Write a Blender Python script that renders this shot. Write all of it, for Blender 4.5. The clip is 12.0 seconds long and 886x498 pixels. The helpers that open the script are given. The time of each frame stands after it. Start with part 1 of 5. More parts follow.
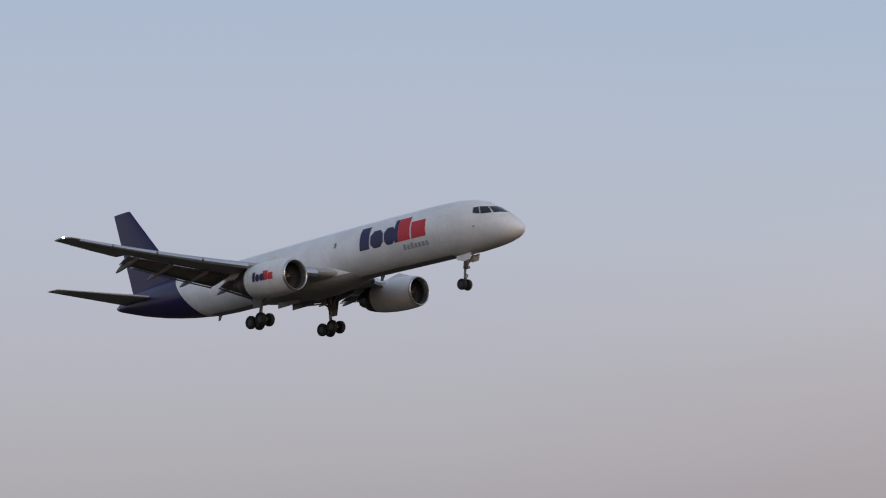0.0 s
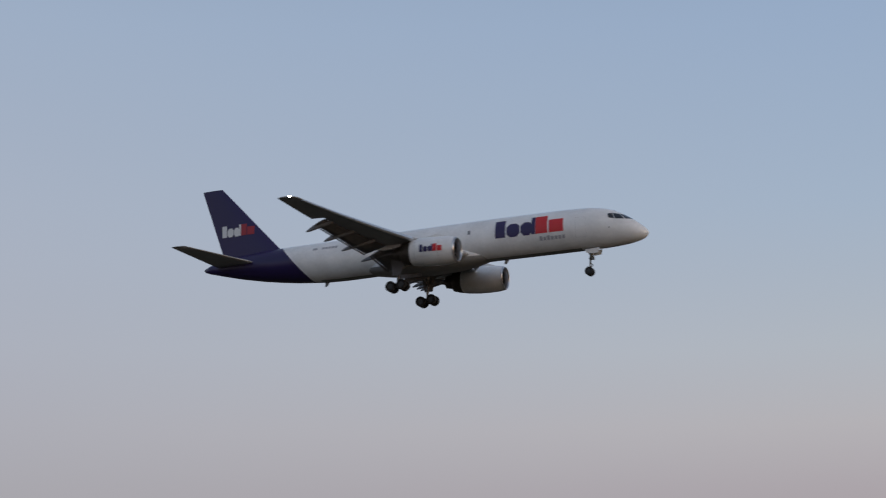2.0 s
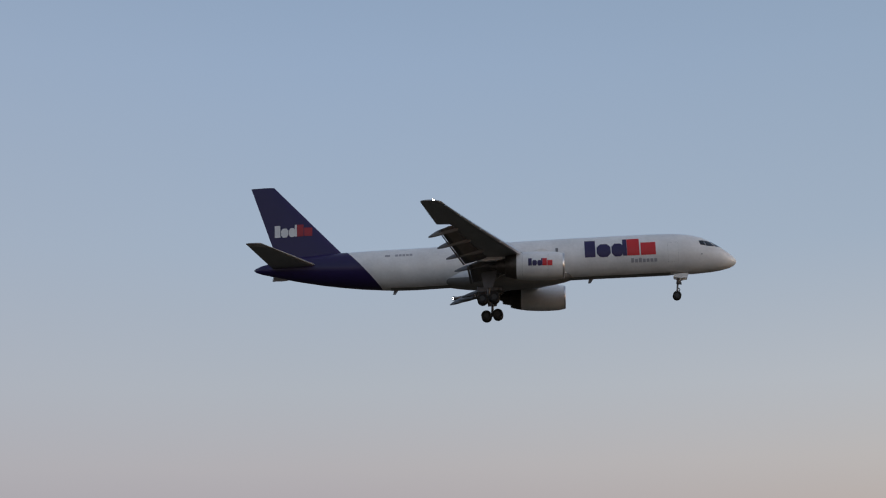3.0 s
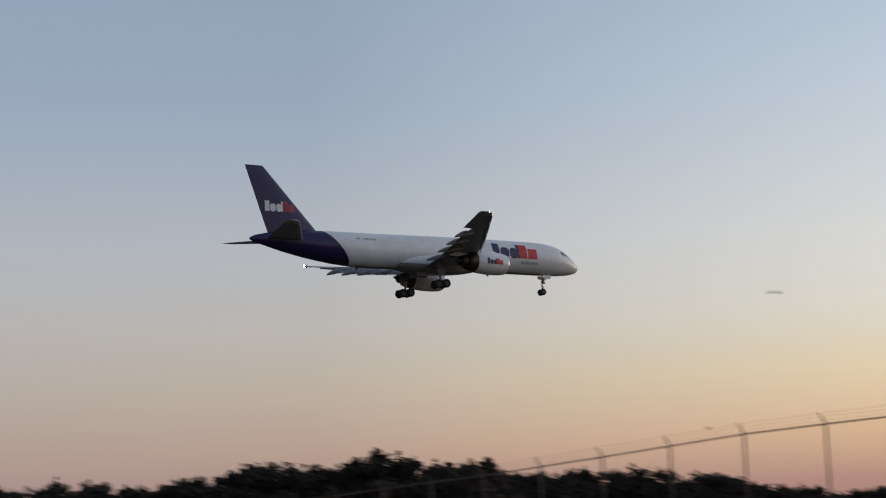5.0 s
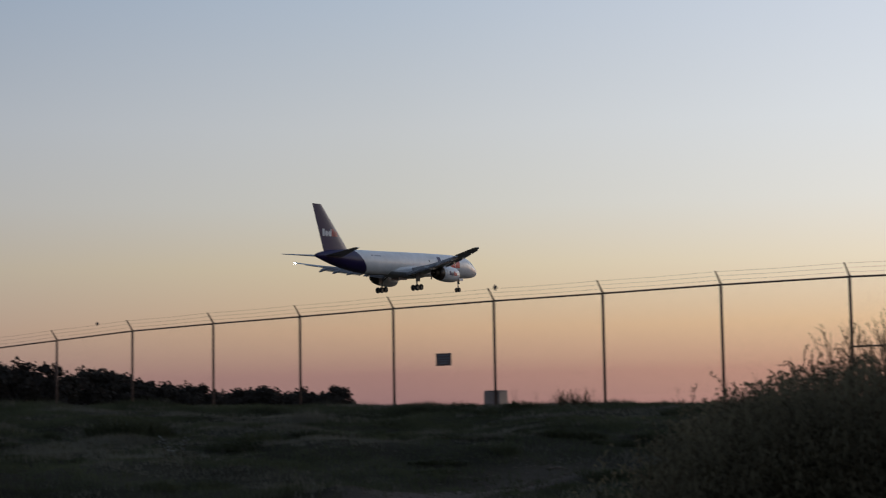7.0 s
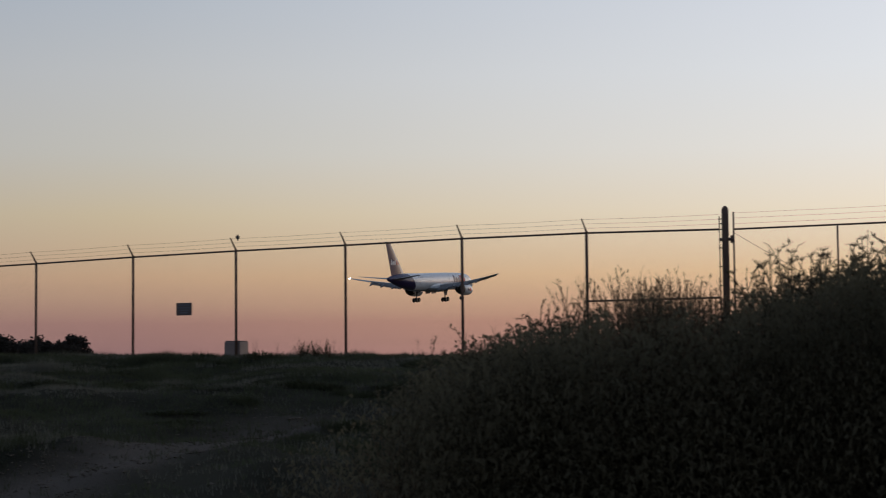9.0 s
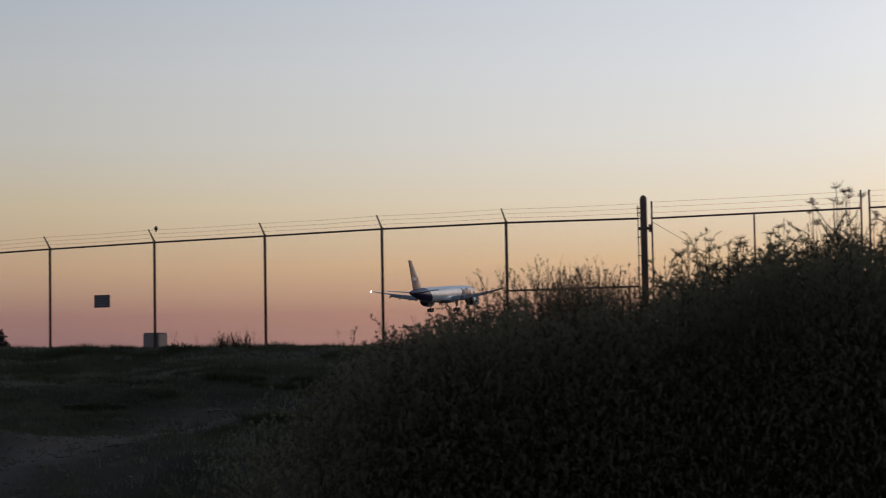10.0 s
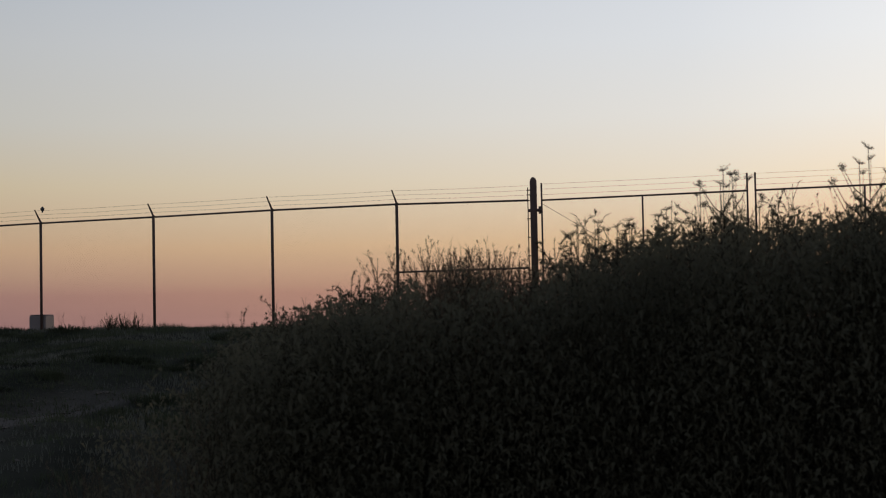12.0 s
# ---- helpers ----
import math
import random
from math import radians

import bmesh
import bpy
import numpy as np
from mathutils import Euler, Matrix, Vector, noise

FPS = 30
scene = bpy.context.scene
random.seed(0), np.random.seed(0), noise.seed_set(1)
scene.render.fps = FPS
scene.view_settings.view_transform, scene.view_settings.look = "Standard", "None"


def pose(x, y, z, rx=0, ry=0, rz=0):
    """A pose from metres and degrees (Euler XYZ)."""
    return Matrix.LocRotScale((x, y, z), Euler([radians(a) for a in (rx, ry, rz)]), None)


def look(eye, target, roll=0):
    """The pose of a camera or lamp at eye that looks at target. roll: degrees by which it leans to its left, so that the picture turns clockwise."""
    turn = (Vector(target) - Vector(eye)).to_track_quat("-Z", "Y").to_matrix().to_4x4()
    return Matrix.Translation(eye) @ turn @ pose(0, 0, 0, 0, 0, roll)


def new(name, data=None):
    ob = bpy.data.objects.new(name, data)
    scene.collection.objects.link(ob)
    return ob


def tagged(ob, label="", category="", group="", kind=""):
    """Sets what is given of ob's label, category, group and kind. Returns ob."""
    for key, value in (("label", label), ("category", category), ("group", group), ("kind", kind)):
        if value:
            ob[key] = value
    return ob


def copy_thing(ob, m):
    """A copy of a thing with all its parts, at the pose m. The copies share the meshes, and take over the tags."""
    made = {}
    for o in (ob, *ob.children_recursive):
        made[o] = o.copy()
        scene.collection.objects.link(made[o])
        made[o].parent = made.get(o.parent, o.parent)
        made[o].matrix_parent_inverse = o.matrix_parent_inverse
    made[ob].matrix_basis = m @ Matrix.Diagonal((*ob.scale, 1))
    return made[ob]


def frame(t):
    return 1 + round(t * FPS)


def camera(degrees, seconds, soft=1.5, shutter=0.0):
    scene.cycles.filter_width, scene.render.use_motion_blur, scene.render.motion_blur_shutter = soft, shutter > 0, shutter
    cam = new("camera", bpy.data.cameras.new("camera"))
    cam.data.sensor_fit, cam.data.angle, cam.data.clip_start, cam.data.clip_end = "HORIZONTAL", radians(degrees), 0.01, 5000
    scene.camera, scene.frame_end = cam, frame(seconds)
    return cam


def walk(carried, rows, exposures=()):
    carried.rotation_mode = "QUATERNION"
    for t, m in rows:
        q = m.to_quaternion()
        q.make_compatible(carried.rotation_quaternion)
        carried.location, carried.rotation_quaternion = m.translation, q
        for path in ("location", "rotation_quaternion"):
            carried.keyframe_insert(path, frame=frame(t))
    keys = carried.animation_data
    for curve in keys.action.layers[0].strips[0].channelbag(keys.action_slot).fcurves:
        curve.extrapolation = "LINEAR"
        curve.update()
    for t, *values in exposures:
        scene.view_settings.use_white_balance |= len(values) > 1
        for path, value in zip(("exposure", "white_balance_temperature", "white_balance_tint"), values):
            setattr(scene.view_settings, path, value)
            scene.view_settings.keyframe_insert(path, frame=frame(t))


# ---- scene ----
from collections import defaultdict

EYE = (0.0, 0.0, 1.6)
WALK = [  # seconds, azimuth, elevation, roll in degrees
    (0.0, -94.16, 9.75, -2.94),
    (0.5, -90.18, 10.97, -2.18),
    (1.0, -87.55, 12.13, -1.30),
    (1.5, -80.20, 12.66, -0.74),
    (2.0, -73.41, 12.88, -0.39),
    (2.5, -65.06, 13.68, -0.73),
    (3.0, -55.59, 14.02, -0.80),
    (3.2, -50.80, 14.23, -0.97),
    (4.8, -19.63, 9.95, -1.59),
    (5.0, -16.73, 9.37, -1.88),
    (5.5, -10.57, 8.20, -1.43),
    (6.0, -4.83, 7.48, -1.09),
    (6.5, -0.00, 6.27, -0.82),
    (7.0, 2.76, 5.56, -0.97),
    (7.5, 5.24, 4.94, -0.76),
    (9.3, 11.93, 3.76, -0.72),
    (9.5, 12.43, 3.70, -0.84),
    (10.0, 13.70, 3.51, -1.03),
    (10.5, 15.04, 3.39, -1.12),
    (11.0, 15.74, 3.20, -1.05),
    (11.5, 16.87, 3.06, -1.17),
    (12.0, 17.25, 2.84, -1.15),
]
FLIGHT = [  # seconds, nose x, y, z, heading, pitch, bank
    (0.0, -121.4, -3.07, 24.51, 38.52, 1.2, -1.08),
    (0.5, -123.5, 8.46, 27.58, 38.56, 1.18, -0.98),
    (1.0, -129.1, 20.16, 31.25, 38.52, 1.22, -0.95),
    (1.5, -138.6, 39.83, 35.69, 38.41, 1.22, -0.88),
    (2.0, -147.5, 63.95, 40.39, 38.33, 1.22, -0.82),
    (2.5, -140.3, 92.02, 42.15, 38.35, 1.25, -0.8),
    (3.0, -120.6, 116.9, 42.12, 38.5, 1, -0.72),
    (3.2, -111.8, 126.5, 41.90, 38.60, 1.00, -0.60),
    (5.0, -47.4, 216.2, 35.62, 37.97, 0.80, -0.80),
    (5.5, -30.4, 242.3, 34.05, 37.84, 0.95, -0.81),
    (6.0, -13.3, 268.9, 32.45, 37.53, 0.89, -0.53),
    (6.5, 3.8, 295.2, 30.74, 37.13, 1.00, 0.11),
    (7.0, 21.3, 321.3, 29.09, 37.11, 1.32, -0.20),
    (7.5, 38.8, 348.0, 27.62, 36.92, 1.90, 0.24),
    (9.5, 108.4, 454.1, 21.18, 35.50, 2.24, 0.05),
    (10.0, 125.8, 479.4, 19.41, 35.51, 2.19, 0.04),
    (10.5, 143.2, 505.5, 17.71, 35.51, 2.19, 0.04),
    (11.0, 160.7, 531.6, 16.01, 35.51, 2.19, 0.04),
    (11.5, 178.1, 557.7, 14.31, 35.51, 2.19, 0.04),
    (12.0, 195.6, 583.8, 12.61, 35.51, 2.19, 0.04),
]


def aim(az, el, roll):
    a, e = radians(az), radians(el)
    way = Vector((math.sin(a) * math.cos(e), math.cos(a) * math.cos(e), math.sin(e)))
    return look(EYE, Vector(EYE) + way * 100, roll)


cam = camera(28.22, 12.0, 1.1, 0.55)
# a small aperture focused far off, so that the near bank is a little soft
cam.data.dof.use_dof, cam.data.dof.focus_distance, cam.data.dof.aperture_fstop = True, 75.0, 7.5
walk(cam, [(t, aim(az, el, roll)) for t, az, el, roll in WALK], [
    (0.0, 0.28, 6520, 10.7), (1.0, 0.2, 6520, 10.6), (1.5, 0.17, 6520, 10.5), (2.5, 0.05, 6520, 10.5), (3.2, 0.06, 6560, 10.2), (4.8, -0.01, 6450, 10.0), (5.0, -0.04, 6450, 10.0),
    (5.5, -0.21, 6410, 10.0), (6.0, -0.39, 6450, 10.0), (6.5, -0.4, 6450, 10.1), (7.0, -0.4, 6090, 10.5), (7.5, -0.42, 6040, 11.7), (9.5, -0.55, 6140, 11.6), (12.0, -0.57, 6140, 11.4)])

# ---- twilight sky and the afterglow that lights the place ----
GLOW_AZ = 50.0


def lin(c):
    c = c / 255
    return c / 12.92 if c <= 0.04045 else ((c + 0.055) / 1.055) ** 2.4


def rgb(r, g, b):
    return (lin(r), lin(g), lin(b), 1.0)


SKY_ELEVATIONS = (0, 1.5, 3, 5, 7, 9.5, 14, 20, 30, 50, 90)
UPPER_SKY = (rgb(121, 135, 158), rgb(106, 119, 140))
SKY_BANDS = [  # degrees from the afterglow, brightness, colours by elevation up to 30 degrees
    (0, 2.0, ((190, 88, 48), (230, 120, 62), (250, 172, 105), (248, 216, 172), (246, 234, 214), (243, 237, 226), (232, 228, 222), (200, 205, 212), (150, 162, 180))),
    (25, 1.55, ((168, 120, 112), (195, 146, 118), (222, 186, 142), (229, 213, 186), (225, 219, 207), (218, 218, 215), (205, 208, 213), (178, 188, 202), (140, 155, 176))),
    (49, 1.19, ((142, 107, 114), (173, 132, 120), (211, 174, 138), (217, 198, 163), (211, 206, 192), (206, 206, 202), (185, 195, 205), (160, 175, 192), (128, 148, 172))),
    (71, 1.19, ((148, 115, 113), (158, 128, 121), (171, 148, 134), (176, 164, 150), (175, 171, 166), (168, 172, 177), (144, 158, 174), (132, 150, 170), (112, 132, 156))),
    (110, 1.0, ((150, 138, 142), (155, 144, 148), (160, 150, 154), (166, 160, 165), (174, 172, 176), (170, 177, 186), (157, 173, 192), (146, 166, 192), (122, 146, 175))),
    (144, 0.82, ((160, 156, 160), (169, 166, 171), (175, 173, 178), (178, 178, 185), (180, 182, 192), (181, 186, 199), (178, 188, 205), (168, 185, 208), (140, 163, 192))),
]


def make_world():
    world = bpy.data.worlds.new("twilight_sky")
    scene.world = world
    world.use_nodes = True
    nt = world.node_tree
    nt.nodes.clear()
    add, link = nt.nodes.new, nt.links.new

    def calc(op, a, b=None):
        n = add("ShaderNodeMath")
        n.operation = op
        for i, v in enumerate((a, b)):
            if v is None:
                continue
            if isinstance(v, (int, float)):
                n.inputs[i].default_value = v
            else:
                link(v, n.inputs[i])
        return n.outputs[0]

    coord = add("ShaderNodeTexCoord")
    sep = add("ShaderNodeSeparateXYZ")
    link(coord.outputs["Generated"], sep.inputs[0])
    x, y, z = sep.outputs
    flat = calc("SQRT", calc("ADD", calc("MULTIPLY", x, x), calc("MULTIPLY", y, y)))
    el = calc("ARCTAN2", z, flat)
    fac = calc("POWER", calc("MAXIMUM", calc("DIVIDE", el, math.pi / 2), 0.0), 0.5)
    a = radians(GLOW_AZ)
    side = calc("DIVIDE", calc("ADD", calc("MULTIPLY", x, math.sin(a)), calc("MULTIPLY", y, math.cos(a))), calc("MAXIMUM", flat, 0.001))
    turn = calc("ARCCOSINE", calc("MINIMUM", calc("MAXIMUM", side, -0.9999), 0.9999))
    colour = None
    last = None
    for degrees, strength, colours in SKY_BANDS:
        ramp = add("ShaderNodeValToRGB")
        cr = ramp.color_ramp
        shades = [tuple(v * strength for v in rgb(*c)[:3]) + (1.0,) for c in colours] + list(UPPER_SKY)
        while len(cr.elements) < len(shades):
            cr.elements.new(0.5)
        for i, deg in enumerate(SKY_ELEVATIONS):
            cr.elements[i].position = math.sqrt(deg / 90)
        for i, c in enumerate(shades):
            cr.elements[i].color = c
        link(fac, ramp.inputs[0])
        if colour is None:
            colour = ramp.outputs[0]
        else:
            span = add("ShaderNodeMapRange")
            link(turn, span.inputs[0])
            span.inputs[1].default_value, span.inputs[2].default_value = radians(last), radians(degrees)
            mix = add("ShaderNodeMix")
            mix.data_type = "RGBA"
            link(span.outputs[0], mix.inputs[0])
            link(colour, mix.inputs[6])
            link(ramp.outputs[0], mix.inputs[7])
            colour = mix.outputs[2]
        last = degrees
    # thin uneven haze
    haze = add("ShaderNodeTexNoise")
    haze.inputs["Scale"].default_value, haze.inputs["Detail"].default_value = 2.2, 3.0
    stretch = add("ShaderNodeMapping")
    stretch.inputs["Scale"].default_value = (1, 1, 5)
    link(coord.outputs["Generated"], stretch.inputs[0])
    link(stretch.outputs[0], haze.inputs["Vector"])
    level = add("ShaderNodeMapRange")
    level.inputs[3].default_value, level.inputs[4].default_value = 0.985, 1.015
    link(haze.outputs[0], level.inputs[0])
    bg = add("ShaderNodeBackground")
    link(colour, bg.inputs[0])
    link(level.outputs[0], bg.inputs[1])
    out = add("ShaderNodeOutputWorld")
    link(bg.outputs[0], out.inputs[0])


make_world()
glow = new("afterglow_sun", bpy.data.lights.new("afterglow_sun", "SUN"))
glow.data.energy, glow.data.angle, glow.data.color = 0.5, radians(30), (1.0, 0.74, 0.5)
glow.matrix_world = look((math.sin(radians(GLOW_AZ)) * 500, math.cos(radians(GLOW_AZ)) * 500, 55), (0, 0, 0))


# ---- materials ----
def material(name, colour, rough=0.6, metal=0.0, vary=0.12, scale=3.0, bump=0.0, emit=0.0, coat=0.0, fine=40.0, bump_scale=30.0, thin=0.0, shine=0.5):
    m = bpy.data.materials.new(name)
    m.use_nodes = True
    nt = m.node_tree
    b = nt.nodes["Principled BSDF"]
    b.inputs["Roughness"].default_value, b.inputs["Metallic"].default_value = rough, metal
    b.inputs["Coat Weight"].default_value, b.inputs["Specular IOR Level"].default_value = coat, shine
    if emit:
        b.inputs["Base Color"].default_value = (*colour, 1)
        b.inputs["Emission Color"].default_value = (*colour, 1)
        b.inputs["Emission Strength"].default_value = emit
        return m
    link = nt.links.new
    coord = nt.nodes.new("ShaderNodeTexCoord")
    big, small = nt.nodes.new("ShaderNodeTexNoise"), nt.nodes.new("ShaderNodeTexNoise")
    big.inputs["Scale"].default_value, small.inputs["Scale"].default_value = scale, fine
    big.inputs["Detail"].default_value = 5.0
    for n in (big, small):
        link(coord.outputs["Object"], n.inputs["Vector"])
    both = nt.nodes.new("ShaderNodeMath")
    both.operation = "MULTIPLY_ADD"
    link(small.outputs[0], both.inputs[0])
    both.inputs[1].default_value = 0.4
    link(big.outputs[0], both.inputs[2])
    info = nt.nodes.new("ShaderNodeObjectInfo")
    own = nt.nodes.new("ShaderNodeMath")
    own.operation = "MULTIPLY_ADD"
    link(info.outputs["Random"], own.inputs[0])
    own.inputs[1].default_value = 0.25
    link(both.outputs[0], own.inputs[2])
    span = nt.nodes.new("ShaderNodeMapRange")
    span.inputs[1].default_value, span.inputs[2].default_value = 0.45, 1.15
    span.inputs[3].default_value, span.inputs[4].default_value = 1 - vary, 1 + vary
    link(own.outputs[0], span.inputs[0])
    mul = nt.nodes.new("ShaderNodeVectorMath")
    mul.operation = "SCALE"
    mul.inputs[0].default_value = colour
    link(span.outputs[0], mul.inputs["Scale"])
    link(mul.outputs[0], b.inputs["Base Color"])
    if thin:
        through_leaf, both_ways = nt.nodes.new("ShaderNodeBsdfTranslucent"), nt.nodes.new("ShaderNodeMixShader")
        link(mul.outputs[0], through_leaf.inputs[0])
        both_ways.inputs[0].default_value = thin
        link(b.outputs[0], both_ways.inputs[1])
        link(through_leaf.outputs[0], both_ways.inputs[2])
        link(both_ways.outputs[0], nt.nodes["Material Output"].inputs[0])
    if bump:
        tex = nt.nodes.new("ShaderNodeTexNoise")
        tex.inputs["Scale"].default_value = bump_scale
        link(coord.outputs["Object"], tex.inputs["Vector"])
        bp = nt.nodes.new("ShaderNodeBump")
        bp.inputs["Strength"].default_value = bump
        link(tex.outputs[0], bp.inputs["Height"])
        link(bp.outputs[0], b.inputs["Normal"])
    return m


MAT = {
    "white_paint": material("aircraft_white_paint", (0.8, 0.8, 0.795), 0.33, vary=0.16, scale=0.55, fine=4, coat=0.12, bump=0.03, bump_scale=1.2),
    "grey_paint": material("aircraft_grey_paint", (0.36, 0.37, 0.38), 0.42, vary=0.12, scale=0.8, fine=7),
    # grey that stands for the shade under the white fuselage and fairing
    "belly_shade": material("shaded_belly_white", (0.27, 0.265, 0.26), 0.4, vary=0.12, scale=0.7, fine=6),
    "flap_grey": material("flap_grey_paint", (0.15, 0.145, 0.145), 0.55, vary=0.25, scale=1.2, fine=8),
    "dark_grey": material("flap_track_grey", (0.2, 0.2, 0.21), 0.5, vary=0.15, scale=1.5, fine=9),
    "purple": material("purple_paint", (0.026, 0.016, 0.08), 0.3, vary=0.08, scale=0.6, fine=6, shine=0.42),
    "logo_purple": material("purple_marking", (0.03, 0.02, 0.09), 0.4, vary=0.05, scale=1),
    "logo_bright": material("red_marking", (0.6, 0.026, 0.03), 0.4, vary=0.05, scale=1),
    "logo_red": material("dark_red_marking", (0.33, 0.02, 0.032), 0.4, vary=0.05, scale=1),
    "logo_white": material("white_marking", (0.75, 0.75, 0.75), 0.4, vary=0.04, scale=1),
    "logo_grey": material("grey_marking", (0.4, 0.4, 0.43), 0.45, vary=0.05, scale=1),
    "lip": material("bare_metal_lip", (0.6, 0.6, 0.61), 0.28, 0.9, vary=0.08),
    "duct": material("dark_duct", (0.035, 0.035, 0.04), 0.6, vary=0.2),
    "fan": material("fan_metal", (0.1, 0.1, 0.11), 0.4, 0.7, vary=0.15),
    "exhaust": material("heat_stained_exhaust", (0.1, 0.085, 0.07), 0.45, 0.8, vary=0.3, scale=4),
    "glass": material("cockpit_glass", (0.012, 0.014, 0.018), 0.08, vary=0.05, coat=0.6),
    "tyre": material("tyre_rubber", (0.018, 0.018, 0.018), 0.85, vary=0.2, scale=8, bump=0.1),
    "hub": material("wheel_hub_alloy", (0.045, 0.045, 0.045), 0.45, 0.5, vary=0.1),
    "gear": material("gear_steel_paint", (0.17, 0.165, 0.16), 0.5, 0.2, vary=0.15, scale=5),
    "lamp": material("wing_light_glow", (1.0, 0.97, 0.9), 0.3, emit=40.0),
    "steel": material("rusted_steel", (0.13, 0.078, 0.055), 0.75, 0.0, vary=0.25, scale=6, fine=60, bump=0.05),
    "wire": material("fence_wire", (0.07, 0.055, 0.042), 0.75, 0.0, vary=0.3, scale=3),
    "sign": material("weathered_sign_sheet", (0.125, 0.09, 0.078), 0.6, 0.0, vary=0.2, scale=7),
    "sign_bar": material("faded_sign_print", (0.16, 0.15, 0.16), 0.6, vary=0.2),
    "box": material("grey_cabinet_paint", (0.28, 0.21, 0.18), 0.55, vary=0.15, scale=5, bump=0.05),
    "clod": material("dry_earth_clods", (0.12, 0.095, 0.072), 0.95, vary=0.4, scale=2, fine=20, shine=0.1),
    "pale_grass": material("pale_dry_grass", (0.14, 0.13, 0.096), 0.9, vary=0.5, scale=0.6, fine=4, thin=0.3, shine=0.15),
    "grass": material("dry_grass", (0.066, 0.07, 0.038), 0.9, vary=0.75, scale=0.35, fine=3, thin=0.3, shine=0.15),
    "leaf": material("weed_leaf", (0.155, 0.132, 0.08), 0.92, vary=0.4, scale=1.2, fine=9, thin=0.5, shine=0.08),
    "pale_leaf": material("pale_weed_leaf", (0.2, 0.195, 0.165), 0.8, vary=0.3, scale=6, thin=0.25, shine=0.2),
    "stalk": material("weed_stalk", (0.06, 0.048, 0.03), 0.92, vary=0.3, scale=4, shine=0.1),
    "seed": material("seed_head", (0.17, 0.115, 0.065), 0.9, vary=0.35, scale=6, thin=0.5),
    "bark": material("tree_bark", (0.06, 0.05, 0.04), 0.9, vary=0.3, scale=2),
    "crown": material("tree_foliage", (0.048, 0.039, 0.03), 0.85, vary=0.25, scale=0.15, fine=2, shine=0.2),
    "bird": material("bird_plumage", (0.025, 0.022, 0.02), 0.7, vary=0.3, scale=30),
}


# ---- mesh helpers ----
def mesh_object(name, verts, faces, mat, parent=None, label="", smooth=False):
    me = bpy.data.meshes.new(name)
    me.from_pydata([tuple(v) for v in verts], [], faces)
    me.materials.append(MAT[mat] if isinstance(mat, str) else mat)
    if smooth:
        me.polygons.foreach_set("use_smooth", [True] * len(me.polygons))
    me.update()
    ob = new(name, me)
    if parent is not None:
        ob.parent = parent
    if label:
        tagged(ob, label)
    return ob


class Geo:
    """Collects vertices and faces of one part."""

    def __init__(self):
        self.v, self.f = [], []

    def add(self, verts, faces):
        n = len(self.v)
        self.v += [Vector(p) for p in verts]
        self.f += [tuple(i + n for i in f) for f in faces]
        return self

    def loft(self, rings, close=True, caps=(True, True)):
        k = len(rings[0])
        faces = []
        for i in range(len(rings) - 1):
            for j in range(k if close else k - 1):
                a, b = i * k + j, i * k + (j + 1) % k
                faces.append((a, b, b + k, a + k))
        if caps[0]:
            faces.append(tuple(reversed(range(k))))
        if caps[1]:
            faces.append(tuple(range((len(rings) - 1) * k, len(rings) * k)))
        return self.add([p for r in rings for p in r], faces)

    def tube(self, points, radii, sides=8, caps=True):
        pts = [Vector(p) for p in points]
        if isinstance(radii, (int, float)):
            radii = [radii] * len(pts)
        rings = []
        for i, p in enumerate(pts):
            d = (pts[min(i + 1, len(pts) - 1)] - pts[max(i - 1, 0)]).normalized()
            up = Vector((0, 0, 1)) if abs(d.z) < 0.9 else Vector((1, 0, 0))
            s = d.cross(up).normalized()
            u = s.cross(d)
            rings.append([p + (s * math.cos(q) + u * math.sin(q)) * radii[i] for q in (2 * math.pi * j / sides for j in range(sides))])
        return self.loft(rings, True, (caps, caps))

    def box(self, lo, hi, m=None, bevel=0.0):
        (x0, y0, z0), (x1, y1, z1) = lo, hi
        b = min(bevel, (x1 - x0) * 0.4, (y1 - y0) * 0.4)
        rings = []
        for z, i in ((z0, b), (z0 + b, 0), (z1 - b, 0), (z1, b)) if b else ((z0, 0), (z1, 0)):
            X0, X1, Y0, Y1 = x0 + i, x1 - i, y0 + i, y1 - i
            c = b if b else 0
            if c:
                ring = [(X0 + c, Y0), (X1 - c, Y0), (X1, Y0 + c), (X1, Y1 - c), (X1 - c, Y1), (X0 + c, Y1), (X0, Y1 - c), (X0, Y0 + c)]
            else:
                ring = [(X0, Y0), (X1, Y0), (X1, Y1), (X0, Y1)]
            rings.append([Vector((p, q, z)) for p, q in ring])
        if m is not None:
            rings = [[m @ p for p in r] for r in rings]
        return self.loft(rings)

    def turned(self, profile, m, sides=24, caps=(False, False)):
        """profile: (along x, radius); m places the axis."""
        rings = [[m @ Vector((x, r * math.cos(q), r * math.sin(q))) for q in (2 * math.pi * j / sides for j in range(sides))] for x, r in profile]
        return self.loft(rings, True, caps)

    def done(self, name, mat, parent=None, label="", smooth=False):
        return mesh_object(name, self.v, self.f, mat, parent, label, smooth)


